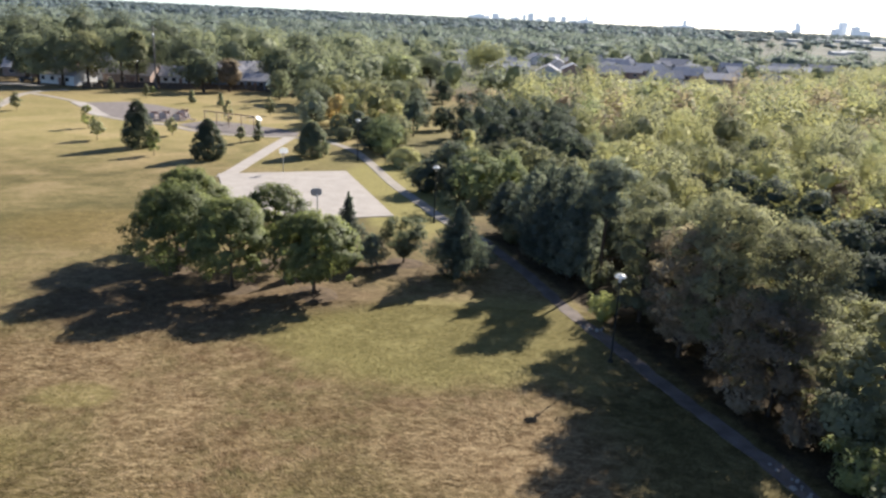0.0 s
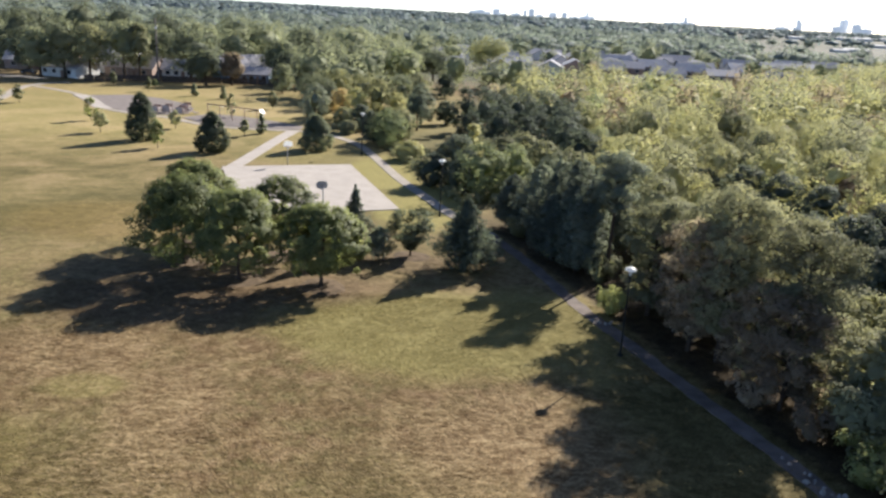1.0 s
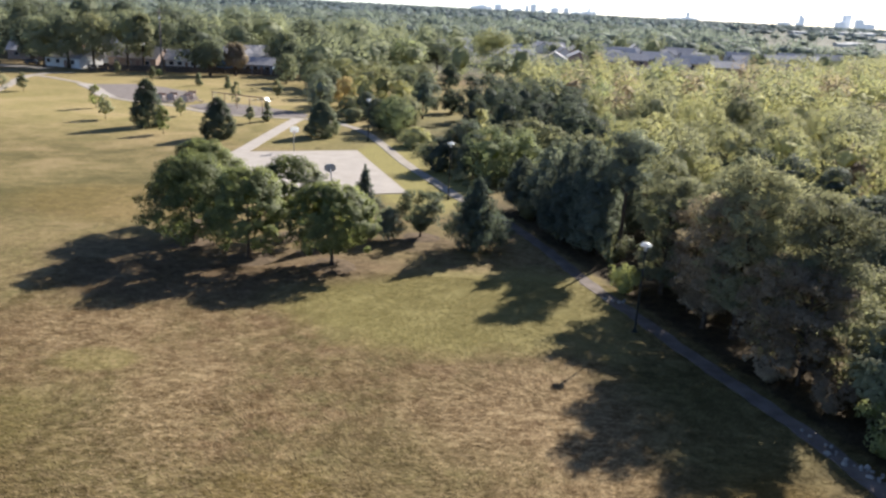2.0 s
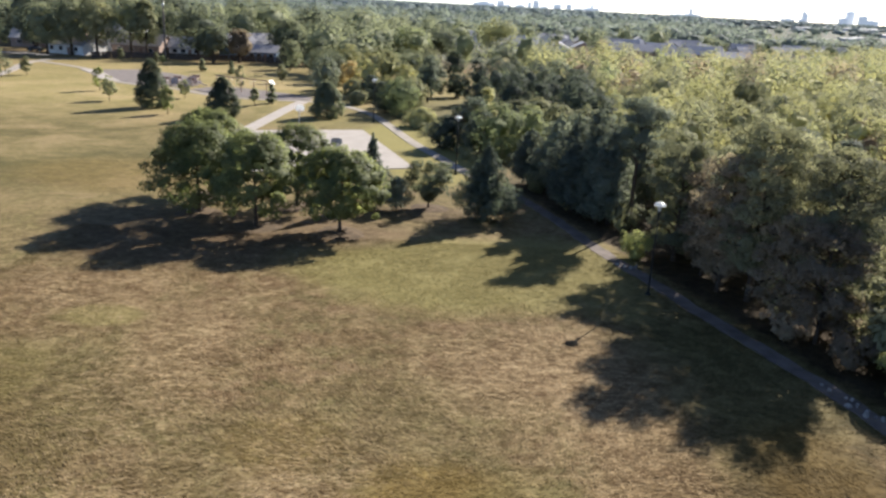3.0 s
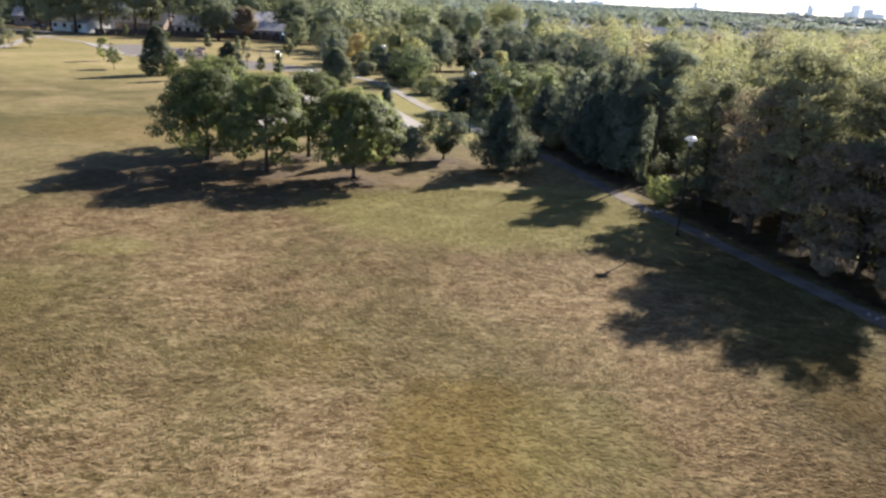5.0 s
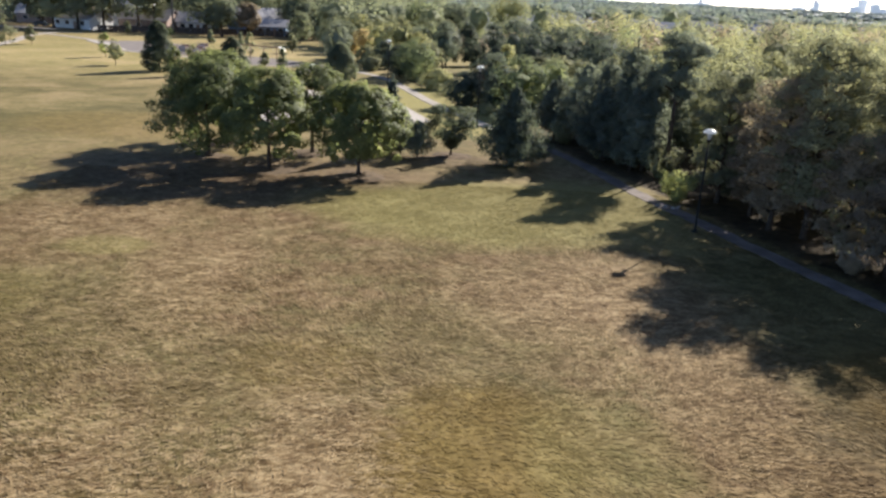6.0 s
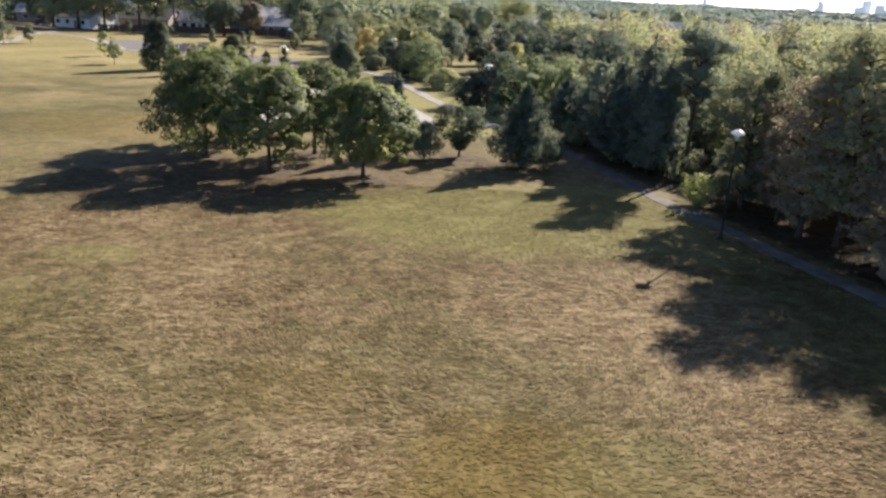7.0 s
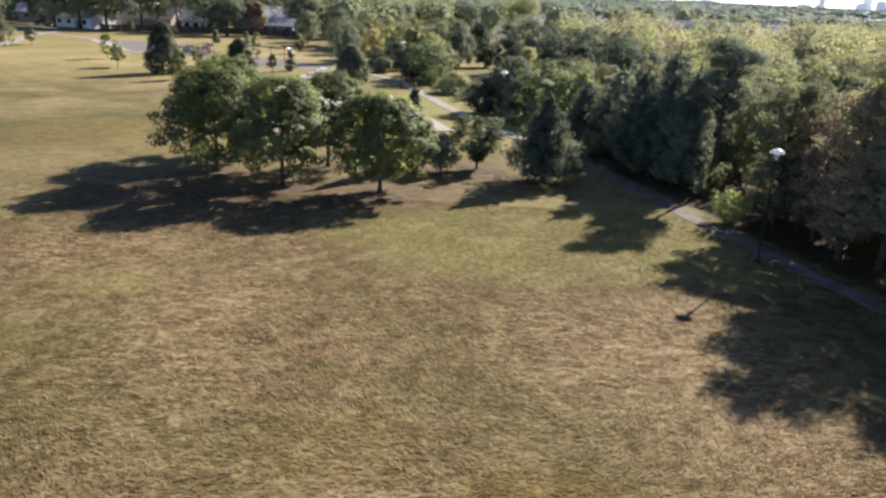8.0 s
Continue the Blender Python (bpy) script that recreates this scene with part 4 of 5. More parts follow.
# ---- trees and bushes along the far side of the path ----
EDGE = (  # x, y, height, radius, leaf, profile
    (-25.4, 174.5, 6.6, 2.9, LEAF_ORANGE, "round"), (-16.7, 172.7, 9.4, 3.6, LEAF_YELLOW, "tall"), (-13.0, 175.0, 6.4, 2.9, LEAF_PALE, "round"), (-21.0, 170.0, 7.4, 3.2, LEAF_YELLOW, "round"),
    (-7.4, 161.4, 9.3, 3.2, LEAF_CEDAR, "egg"), (-2.4, 226.0, 7.0, 3.6, LEAF_CEDAR, "egg"), (6.1, 150.5, 10.6, 4.4, LEAF_CEDAR, "round"), (13.1, 155.0, 10.0, 4.5, LEAF_CEDAR, "round"),
    (2.5, 161.7, 9.6, 3.2, LEAF_CEDAR, "egg"), (10.0, 163.0, 10.0, 4.2, LEAF_CEDAR, "round"), (18.5, 160.0, 10.0, 4.4, LEAF_CEDAR, "round"), (24.0, 163.0, 9.6, 4.4, LEAF_CEDAR, "round"),
    (-11.5, 139.5, 7.0, 4.2, LEAF_WILLOW, "round"), (-14.6, 144.0, 5.4, 3.0, LEAF_CEDAR, "round"), (-10.0, 146.5, 6.4, 3.4, LEAF_OLIVE, "round"), (-7.2, 128.7, 3.1, 2.7, LEAF_YELLOW, "round"),
    (-2.8, 109.5, 4.8, 2.8, LEAF_CEDAR, "round"), (0.9, 112.4, 7.2, 3.3, LEAF_CEDAR, "round"), (1.9, 107.2, 4.8, 2.5, LEAF_CEDAR, "round"), (-7.0, 171.0, 9.0, 3.4, LEAF_CEDAR, "egg"), (-1.5, 172.5, 5.5, 3.0, LEAF_CEDAR, "round"), (4.1, 103.5, 7.6, 4.0, LEAF_WILLOW, "round"), (8.6, 106.5, 7.2, 3.2, LEAF_WILLOW, "round"),
    (3.0, 118.0, 8.4, 1.9, LEAF_PALE, "tall"), (11.2, 122.9, 6.4, 3.4, LEAF_OLIVE, "round"), (7.4, 114.0, 7.2, 3.2, LEAF_OLIVE, "round"), (5.0, 128.0, 4.6, 2.6, LEAF_OLIVE, "round"), (8.5, 140.0, 9.0, 3.8, LEAF_CEDAR, "round"), (14.5, 142.0, 9.6, 4.0, LEAF_CEDAR, "egg"), (20.5, 146.0, 9.6, 4.0, LEAF_CEDAR, "round"), (3.2, 143.0, 7.0, 3.2, LEAF_CEDAR, "egg"), (14.0, 115.5, 6.6, 3.2, LEAF_OLIVE, "round"), (18.0, 126.0, 9.0, 3.8, LEAF_CEDAR, "round"), (12.5, 131.0, 8.0, 3.6, LEAF_CEDAR, "egg"), (19.5, 136.0, 9.2, 4.0, LEAF_CEDAR, "round"), (19.6, 117.0, 8.4, 3.6, LEAF_CEDAR, "round"),
    (-29.6, 167.0, 8.0, 3.4, LEAF_DARK, "round"), (-31.5, 188.0, 7.8, 4.2, LEAF_FAR, "round"), (-35.5, 199.0, 7.6, 4.2, LEAF_FAR, "round"), (-20.6, 152.5, 2.6, 2.0, LEAF_OLIVE, "round"), (-18.6, 158.0, 5.2, 2.6, LEAF_CEDAR, "round"),
    (-22.5, 161.0, 4.0, 2.4, LEAF_OLIVE, "round"), (-30.0, 174.0, 4.6, 2.6, LEAF_OLIVE, "round"), (-12.4, 153.0, 5.4, 2.8, LEAF_OLIVE, "round"), (0.5, 136.5, 3.2, 2.0, LEAF_RUSSET, "round"),
    (-47.5, 217, 8.0, 3.8, LEAF_FAR, "round"), (-22, 192, 9.0, 4.2, LEAF_OLIVE, "round"), (-29, 198, 9.0, 4.4, LEAF_YELLOW, "round"),
    (-38, 208, 9.5, 4.6, LEAF_FAR, "round"), (-12.5, 190, 9.0, 4.2, LEAF_FAR, "round"), (-9.0, 203, 9.0, 4.4, LEAF_OLIVE, "round"))
WORDS = {LEAF_OLIVE: "olive-green broadleaf tree", LEAF_JUNIPER: "dark green juniper", LEAF_DARK: "dark green rounded cedar", LEAF_CEDAR: "dark blue-green cedar", LEAF_ORANGE: "orange autumn tree", LEAF_YELLOW: "yellow-green autumn tree",
         LEAF_WILLOW: "pale green willow-like tree", LEAF_RUSSET: "thin russet-brown autumn tree", LEAF_GREEN: "fresh green broadleaf tree",
         LEAF_PINE: "tall dark blue-green pine", LEAF_GOLD: "golden autumn tree", LEAF_PALE: "pale yellow autumn tree", LEAF_FAR: "full grey-green broadleaf tree", LEAF_DUSKY: "dull grey-green woodland tree"}
for i, (x, y, h, r, leaf, shape) in enumerate(EDGE):
    broad_tree("woodland_tree", WORDS[leaf] + " at the wood's edge", 100 + i, h, r, 0.12 * h, leaf, 0.36, 76, 35, shape, limbs=6, at=spot(x, y),
               group="trees at the wood's edge", gap=0.1, clump_size=0.25, tidy=0.6, core=0.36)

# ---- the wood beside the path: nearest trees ----
CEDARS = ((13.0, 76.8, 11.8, 4.0), (13.9, 73.2, 10.4, 2.6), (17.2, 79.4, 8.6, 3.2), (11.4, 80.6, 9.4, 3.8), (10.2, 86.0, 8.9, 3.8), (14.6, 83.2, 9.6, 3.8), (7.4, 88.6, 6.8, 3.0),
          (12.8, 90.0, 8.8, 3.8), (17.0, 87.8, 7.6, 3.2), (10.8, 76.8, 7.8, 3.0), (12.7, 73.0, 8.0, 2.8))
for i, (x, y, h, r) in enumerate(CEDARS):
    cedar("cedar_tree", "tall dark blue-green cedar in the wood beside the footpath", 170 + i, h, r, 0.07 * h, LEAF_DARK, spot(x, y), "trees of the wood", plumes=120, per=105, leaf_size=0.27, taper=0.48, lift=0.36, core=0.36)

PINES = (  # x, y, height, radius, leaf, foot, limbs
    (20.7, 53.4, 12.9, 3.6, LEAF_PINE, 1.6, 60), (19.0, 55.2, 10.4, 2.9, LEAF_RUSSET, 1.0, 48), (24.4, 49.0, 11.6, 3.6, LEAF_PINE, 1.2, 62), (17.5, 62.4, 9.6, 3.1, LEAF_DUSKY, 0.6, 40),
    (22.6, 46.2, 7.6, 2.9, LEAF_RUSSET, 0.8, 32), (23.4, 57.6, 10.2, 3.0, LEAF_PINE, 1.2, 34), (22.4, 66.4, 8.4, 3.0, LEAF_DUSKY, 0.8, 30), (21.6, 49.6, 7.4, 2.6, LEAF_RUSSET, 0.6, 30),
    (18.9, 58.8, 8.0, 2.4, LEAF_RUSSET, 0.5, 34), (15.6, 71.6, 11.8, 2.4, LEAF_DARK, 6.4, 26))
for i, (x, y, h, r, leaf, foot, limbs) in enumerate(PINES):
    word = {LEAF_PINE: "tall airy olive-grey pine", LEAF_DARK: "dark bare-trunked pine", LEAF_RUSSET: "thin russet-brown autumn tree", LEAF_DUSKY: "dull grey-green open tree"}[leaf]
    open_pine("pine_tree" if leaf in (LEAF_PINE, LEAF_DARK) else "woodland_tree", word + " in the wood beside the footpath", 190 + i, h, r, foot, leaf, spot(x, y), "trees of the wood", limbs=limbs,
              tufts=9, tuft=0.66 if leaf is not LEAF_RUSSET else 0.58, per=58 if leaf is not LEAF_RUSSET else 46)

NEAR = (
    (22.5, 98.0, 10.4, 4.2, LEAF_PALE, "round"), (26.5, 104.0, 10.4, 4.0, LEAF_PALE, "round"), (18.0, 93.0, 8.6, 3.4, LEAF_YELLOW, "round"),
    # Cedars on the next line are mostly added to stand in for deep shade.
    (33.0, 100.0, 6.4, 2.6, LEAF_CEDAR, "round"), (36.0, 93.0, 8.2, 3.2, LEAF_CEDAR, "round"), (39.4, 90.0, 8.0, 3.4, LEAF_CEDAR, "round"), (42.8, 86.4, 7.4, 3.2, LEAF_CEDAR, "round"), (46.4, 79.6, 7.0, 3.2, LEAF_CEDAR, "round"), (45.4, 74.6, 6.0, 3.0, LEAF_CEDAR, "round"), (38.6, 79.5, 5.6, 3.0, LEAF_CEDAR, "round"), (42.0, 76.5, 6.4, 3.2, LEAF_CEDAR, "round"), (44.6, 69.5, 5.6, 3.0, LEAF_CEDAR, "round"), (41.0, 70.5, 4.6, 2.8, LEAF_CEDAR, "round"),
    (41.0, 97.0, 10.6, 4.2, LEAF_YELLOW, "round"), (46.4, 92.0, 10.8, 4.2, LEAF_PALE, "round"), (51.0, 86.0, 10.6, 4.2, LEAF_YELLOW, "round"), (54.6, 80.0, 10.4, 4.2, LEAF_PALE, "round"), (36.0, 103.0, 9.4, 3.8, LEAF_OLIVE, "round"),
    (25.6, 62.6, 9.0, 2.8, LEAF_GREEN, "tall"), (25.6, 42.0, 4.0, 2.0, LEAF_DUSKY, "vase"),
    (29.6, 45.8, 8.6, 2.6, LEAF_DUSKY, "tall"), (32.6, 52.0, 3.6, 2.6, LEAF_YELLOW, "round"), (36.5, 60.0, 3.4, 2.6, LEAF_YELLOW, "round"), (27.2, 44.6, 6.2, 2.4, LEAF_DUSKY, "round"), (28.0, 36.5, 5.4, 2.6, LEAF_WILLOW, "vase"), (30.5, 39.5, 7.4, 2.8, LEAF_GREEN, "round"),
    (31.0, 31.0, 6.5, 3.2, LEAF_OLIVE, "round"), (24.0, 70.0, 8.6, 3.0, LEAF_OLIVE, "round"), (22.8, 74.4, 7.6, 3.0, LEAF_OLIVE, "round"), (26.4, 76.6, 7.6, 3.0, LEAF_YELLOW, "round"), (20.4, 73.6, 5.6, 1.8, LEAF_GREEN, "tall"),
    (27.6, 64.6, 8.0, 1.8, LEAF_GOLD, "tall"), (36.0, 45.0, 6.0, 2.8, LEAF_GREEN, "round"),
    (22.4, 81.0, 8.2, 3.2, LEAF_OLIVE, "round"), (34.0, 37.0, 7.6, 3.0, LEAF_OLIVE, "round"), (36.0, 26.0, 9.0, 3.4, LEAF_OLIVE, "round"), (14.6, 95.6, 8.6, 3.2, LEAF_OLIVE, "round"),
    (32.5, 24.5, 6.0, 3.4, LEAF_OLIVE, "round"), (34.5, 17.0, 9.5, 3.6, LEAF_OLIVE, "round"))
for i, (x, y, h, r, leaf, shape) in enumerate(NEAR):
    broad_tree("woodland_tree", WORDS[leaf] + " in the wood beside the footpath", 200 + i, h, r, 0.10 * h, leaf, 0.26 if y < 75 else 0.32, 160 if y < 75 else 115, 38 if y < 75 else 28, shape,
               limbs=12, at=spot(x, y), group="trees of the wood", gap=0.2, clump_size=0.17 if r > 2 else 0.28, tidy=0.35, flat=0.95, open_foot=0.35, core=0.30, grain=0.4)

G_BUSH = "bushes along the footpath"
BUSHES = ((14.3, 62.2, 2.1, 1.6, LEAF_GREEN), (20.8, 46.4, 2.2, 1.5, LEAF_RUSSET), (23.0, 42.4, 2.2, 1.4, LEAF_RUSSET),
          (24.0, 37.6, 2.6, 1.7, LEAF_GREEN), (14.8, 70.6, 2.6, 1.6, LEAF_OLIVE), (10.6, 78.0, 2.4, 1.6, LEAF_OLIVE), (8.0, 85.0, 2.2, 1.5, LEAF_OLIVE), (26.0, 32.5, 2.8, 1.8, LEAF_GREEN),
          (19.8, 57.4, 3.4, 1.8, LEAF_RUSSET), (22.2, 50.6, 3.6, 1.9, LEAF_OLIVE), (18.8, 64.4, 2.6, 1.7, LEAF_RUSSET))
for i, (x, y, h, r, leaf) in enumerate(BUSHES):
    broad_tree("bush", {LEAF_GREEN: "bright green", LEAF_OLIVE: "dull olive", LEAF_RUSSET: "russet-brown", LEAF_JUNIPER: "dark evergreen"}[leaf] + " leafy bush beside the footpath",
               260 + i, h, r, 0.2, leaf, 0.17, 110, 30, "vase", trunk=0.05, limbs=12, at=spot(x, y), group=G_BUSH, gap=0.35, clump_size=0.22, flat=1.2, category="bush")


# ---- the wood: trees set out by chance between the path and the houses ----
def path_x(y):
    """Where the wood begins at this distance along the walk."""
    return float(np.interp(y, [60, 75, 95, 110, 125, 140, 165, 190, 235, 260], [24, 19, 15, 12, 9, 12, 24, 8, 4, -34]))


def wood_end(x):
    """Where the wood gives way to the houses behind it."""
    return float(np.interp(x, [4, 16, 36, 90, 130, 190, 240], [190, 222, 250, 258, 298, 375, 430]))


rng = np.random.default_rng(77)
taken = [(x, y, r) for x, y, h, r, *_ in (*NEAR, *CEDARS, *PINES, *EDGE)]
woods_near, woods_far = [], []
y = 66.0
while y < 425:
    x = path_x(y) + rng.uniform(0, 3)
    while x < 0.66 * y + 14:
        px, py = x + rng.uniform(-1.3, 1.3), y + rng.uniform(-1.6, 1.6)
        glade = px > 28 and py < 90 - 0.55 * max(0.0, px - 34)         # an open hollow behind the nearest trees
        stand = px < 23 and 112 < py < 152                            # kept for the dark evergreens at the edge
        if py < wood_end(px) and not (glade or stand) and all((px - a) ** 2 + (py - b) ** 2 > (0.62 * r + 1.6) ** 2 for a, b, r in taken):
            (woods_near if py < 150 else woods_far).append((px, py))
        x += rng.uniform(4.8, 9.0) * (1 if y < 150 else 1.1)
    y += 6.4 if y < 150 else 7.4

MODELS = []
for i, (h, r, leaf, shape, gap, share) in enumerate((
        (9.4, 3.5, LEAF_YELLOW, "round", 0.15, 5), (8.8, 3.3, LEAF_YELLOW, "tall", 0.25, 4), (8.6, 3.4, LEAF_OLIVE, "round", 0.15, 4), (9.6, 3.2, LEAF_OLIVE, "tall", 0.2, 3),
        (9.0, 3.2, LEAF_RUSSET, "tall", 0.5, 2), (7.4, 3.2, LEAF_JUNIPER, "round", 0.1, 1), (8.8, 3.3, LEAF_WILLOW, "round", 0.2, 2), (9.2, 3.4, LEAF_PALE, "round", 0.15, 4), (9.2, 3.4, LEAF_DUSKY, "round", 0.2, 3))):
    MODELS.append((h, r, leaf, shape, gap, share, 300 + i))
pick = [m for m in MODELS for _ in range(m[5])]
first = {}
for x, y in woods_near:
    # yellower away from the path, darker close to it
    m = pick[int(rng.integers(len(pick)))]
    if x - path_x(y) < 7 and rng.uniform() < 0.6:
        m = MODELS[int(rng.choice([2, 3, 5]))]
    s = rng.uniform(0.70, 1.24)
    at = spot(x, y, rng.uniform(0, 6.28), s, s * rng.uniform(0.9, 1.08))
    if m[6] not in first:
        h, r, leaf, shape, gap, share, seed = m
        first[seed] = broad_tree("woodland_tree", WORDS[leaf] + " in the dense wood", seed, h, r, 0.14 * h, leaf, 0.27, 250, 14, shape, limbs=8, at=at,
                                 group="trees of the wood", gap=gap, clump_size=0.15, tidy=0.3, flat=1.7, core=0.40, grain=0.3)
    else:
        copy_thing(first[m[6]], at)


def woods(name, label, spots, leaf, size, clumps, per, seed, low=7.0, high=10.0, wide=3.3, kind="stuff", category="woods", tidy=0.0, detail=2, core=0.60):
    """Far trees that nobody could count: tufted crowns in one mesh."""
    rng = np.random.default_rng(seed)
    P, N, Q, H = [], [], [], []
    for x, y in spots:
        h, r = rng.uniform(low, high), wide * rng.uniform(0.75, 1.25)
        p, n, q = crown_points(rng, h, r, 0.12 * h, clumps, per, ("round", "dome", "tall")[int(rng.integers(3))], 0.0, 0.34 - 0.16 * tidy, 1.3, tidy=tidy)
        shift = np.array((x, y, 0))
        P.append(p + shift)
        N.append(n)
        Q.append(q)
        c, way, tri = heart(rng, h * 0.94, r, 0.06 * h, core, detail)
        H.append((c + shift, way, tri))
    P = np.concatenate(P)
    P[:, 2] = np.maximum(P[:, 2], 0.1)
    ob = part(name, leaf_mesh(name, P, np.concatenate(N), size, rng, 0.8, np.concatenate(Q), hearts=H, grain=0.3), leaf)
    return tagged(ob, label, category, kind=kind)


kinds = rng.uniform(size=len(woods_far))
for lo, hi, leaf, word in ((0.0, 0.28, LEAF_YELLOW, "yellow-green"), (0.28, 0.42, LEAF_PALE, "pale yellow"), (0.42, 0.70, LEAF_OLIVE, "olive-green"), (0.70, 0.78, LEAF_RUSSET, "russet"), (0.78, 0.88, LEAF_WILLOW, "pale green"), (0.88, 1.0, LEAF_DUSKY, "dull green")):
    woods("woods", "dense %s autumn wood seen from above" % word, [s for s, k in zip(woods_far, kinds) if lo <= k < hi], leaf, 0.62, 66, 6, int(400 + 100 * lo), 6.0, 12.0, 4.8, tidy=0.6, core=0.42)

# undergrowth that closes the wood's floor
scrub = [(path_x(y) + 2.5 + u * (0.62 * y - path_x(y)), y) for y, u in zip(rng.uniform(34, 150, 420), rng.uniform(0, 1, 420))]
scrub = [(x if y > 62 else 25 + (x - 24) * 0.6, y) for x, y in scrub]
woods("undergrowth", "dark tangled undergrowth under the nearest trees", [q for q in scrub if q[1] < 78], LEAF_DUSKY, 0.28, 18, 12, 13, 1.0, 2.6, 1.7, category="undergrowth", detail=1, core=0.3)
woods("undergrowth", "dark tangled undergrowth on the wood's floor", [q for q in scrub if q[1] >= 78], LEAF_DUSKY, 0.5, 9, 8, 12, 1.0, 2.6, 1.7, category="undergrowth", detail=1, core=0.4)

weeds = [(35.4 - 0.352 * y + 1.2 + 9.0 * u * u, y) for y, u in zip(rng.uniform(98, 158, 90), rng.uniform(0, 1, 90))]
woods("undergrowth", "low olive scrub and weeds beside the far footpath", weeds, LEAF_OLIVE, 0.22, 14, 12, 14, 0.5, 1.7, 1.0, category="undergrowth", detail=1, core=0.3)

# ---- the suburb: trees, houses, fence ----
suburb = []
for y0, y1, step in ((200, 300, 13.5), (300, 460, 16), (460, 1000, 25)):
    y = y0
    while y < y1:
        x = -0.66 * y - 20
        while x < 0.66 * y + 20:
            px, py = x + rng.uniform(-4, 4), y + rng.uniform(-4, 4)
            lawn_side = px < -44 and py < 232
            street = 262 < py < 475 and px > -12 and rng.uniform() < 0.88
            wood = px > path_x(min(py, 260)) - 4 and py < wood_end(px) + 6
            field = px > 0.30 * py + 40 and py > 520
            meadow = -24 < px < 6 and py < 232
            if not (lawn_side or street or wood or meadow) and py > 208 and not (py < 262 and px < -54) and (not field or rng.uniform() < 0.12):
                suburb.append((px, py))
            x += step * rng.uniform(0.75, 1.2)
        y += step * 0.95
woods("woods", "dark green trees between the houses of the suburb", [s for s in suburb if s[1] < 460], LEAF_FAR, 0.72, 60, 7, 501, 6.0, 15.5, 7.6, tidy=0.7, core=0.45)
woods("woods", "haze-tinted treetops of the far suburb", [s for s in suburb if s[1] >= 460], LEAF_SUBURB, 1.6, 40, 4, 502, 7.0, 14.0, 12.0, tidy=0.8, detail=1)

distant = []
y = 1000.0
while y < 4600:
    x = -0.64 * y
    while x < 0.64 * y:
        if not (x > 0.33 * y and y < 2400 and rng.uniform() < 0.7):
            distant.append((x + rng.uniform(-14, 14), y + rng.uniform(-18, 18)))
        x += 26 + y * 0.010
    y += 34 + y * 0.012
woods("woods", "haze-tinted treetops out to the horizon", distant, LEAF_DISTANT, 5.0, 4, 3, 503, 9, 14, 12, tidy=0.8, detail=1, core=0.72)

BIG = ((-117, 222, 13.5, 5.0, LEAF_FAR), (-110.5, 223, 16.0, 5.6, LEAF_FAR), (-104, 225, 15.0, 5.4, LEAF_OLIVE), (-96, 230, 16.5, 6.2, LEAF_FAR), (-76.5, 231, 14.6, 7.2, LEAF_FAR),
       (-63.0, 226, 9.0, 3.2, LEAF_RUSSET), (-124, 230, 13, 5.2, LEAF_FAR), (-91, 229, 15.5, 3.4, LEAF_OLIVE), (-132, 240, 13, 5, LEAF_FAR), (-72, 252, 16, 7.5, LEAF_FAR),
       (-56, 250, 12.5, 6, LEAF_FAR), (-84, 262, 16, 7, LEAF_FAR), (-100, 262, 15, 7, LEAF_FAR), (-118, 262, 15, 7, LEAF_FAR), (-136, 262, 14, 6, LEAF_FAR), (-48, 233, 9.5, 4.6, LEAF_FAR),
       (-44, 252, 12, 6, LEAF_FAR), (-69, 221, 9.5, 4.2, LEAF_FAR),
       (-150, 275, 22, 9, LEAF_FAR), (-136, 284, 23, 9, LEAF_FAR), (-122, 288, 21, 8.5, LEAF_FAR), (-108, 296, 19, 8, LEAF_FAR), (-64, 262, 18, 8.5, LEAF_FAR), (-52, 270, 16, 8, LEAF_FAR),
       (-92, 330, 18, 9, LEAF_FAR), (-40, 318, 16, 9, LEAF_FAR), (-140, 250, 18, 6.5, LEAF_FAR), (-26, 296, 13, 7.5, LEAF_FAR))
BIG = [(x - 2.0, y + 4.0, h + 0.5, r * 1.18, leaf) if y < 240 else (x, y + 4.0, h, r * 1.1, leaf) for x, y, h, r, leaf in BIG]
BIG += [(14.4, 330.0, 14.6, 10.0, LEAF_YELLOW), (-7.3, 276.0, 11.4, 7.4, LEAF_FAR), (-28.5, 236.0, 10.0, 6.2, LEAF_FAR), (-17.3, 258.0, 12.0, 6.4, LEAF_WILLOW), (-43.8, 276.0, 10.6, 7.0, LEAF_FAR)]
for i, (x, y, h, r, leaf) in enumerate(BIG):
    broad_tree("shade_tree", WORDS.get(leaf, "full grey-green broadleaf tree") + " towering over the houses", 600 + i, h, r, 0.26 * h, leaf, 0.64, 105, 28, "round", limbs=9, trunk=0.40,
               at=spot(x, y), group="tall trees by the houses", gap=0.2, clump_size=0.25, tidy=0.5, core=0.5)


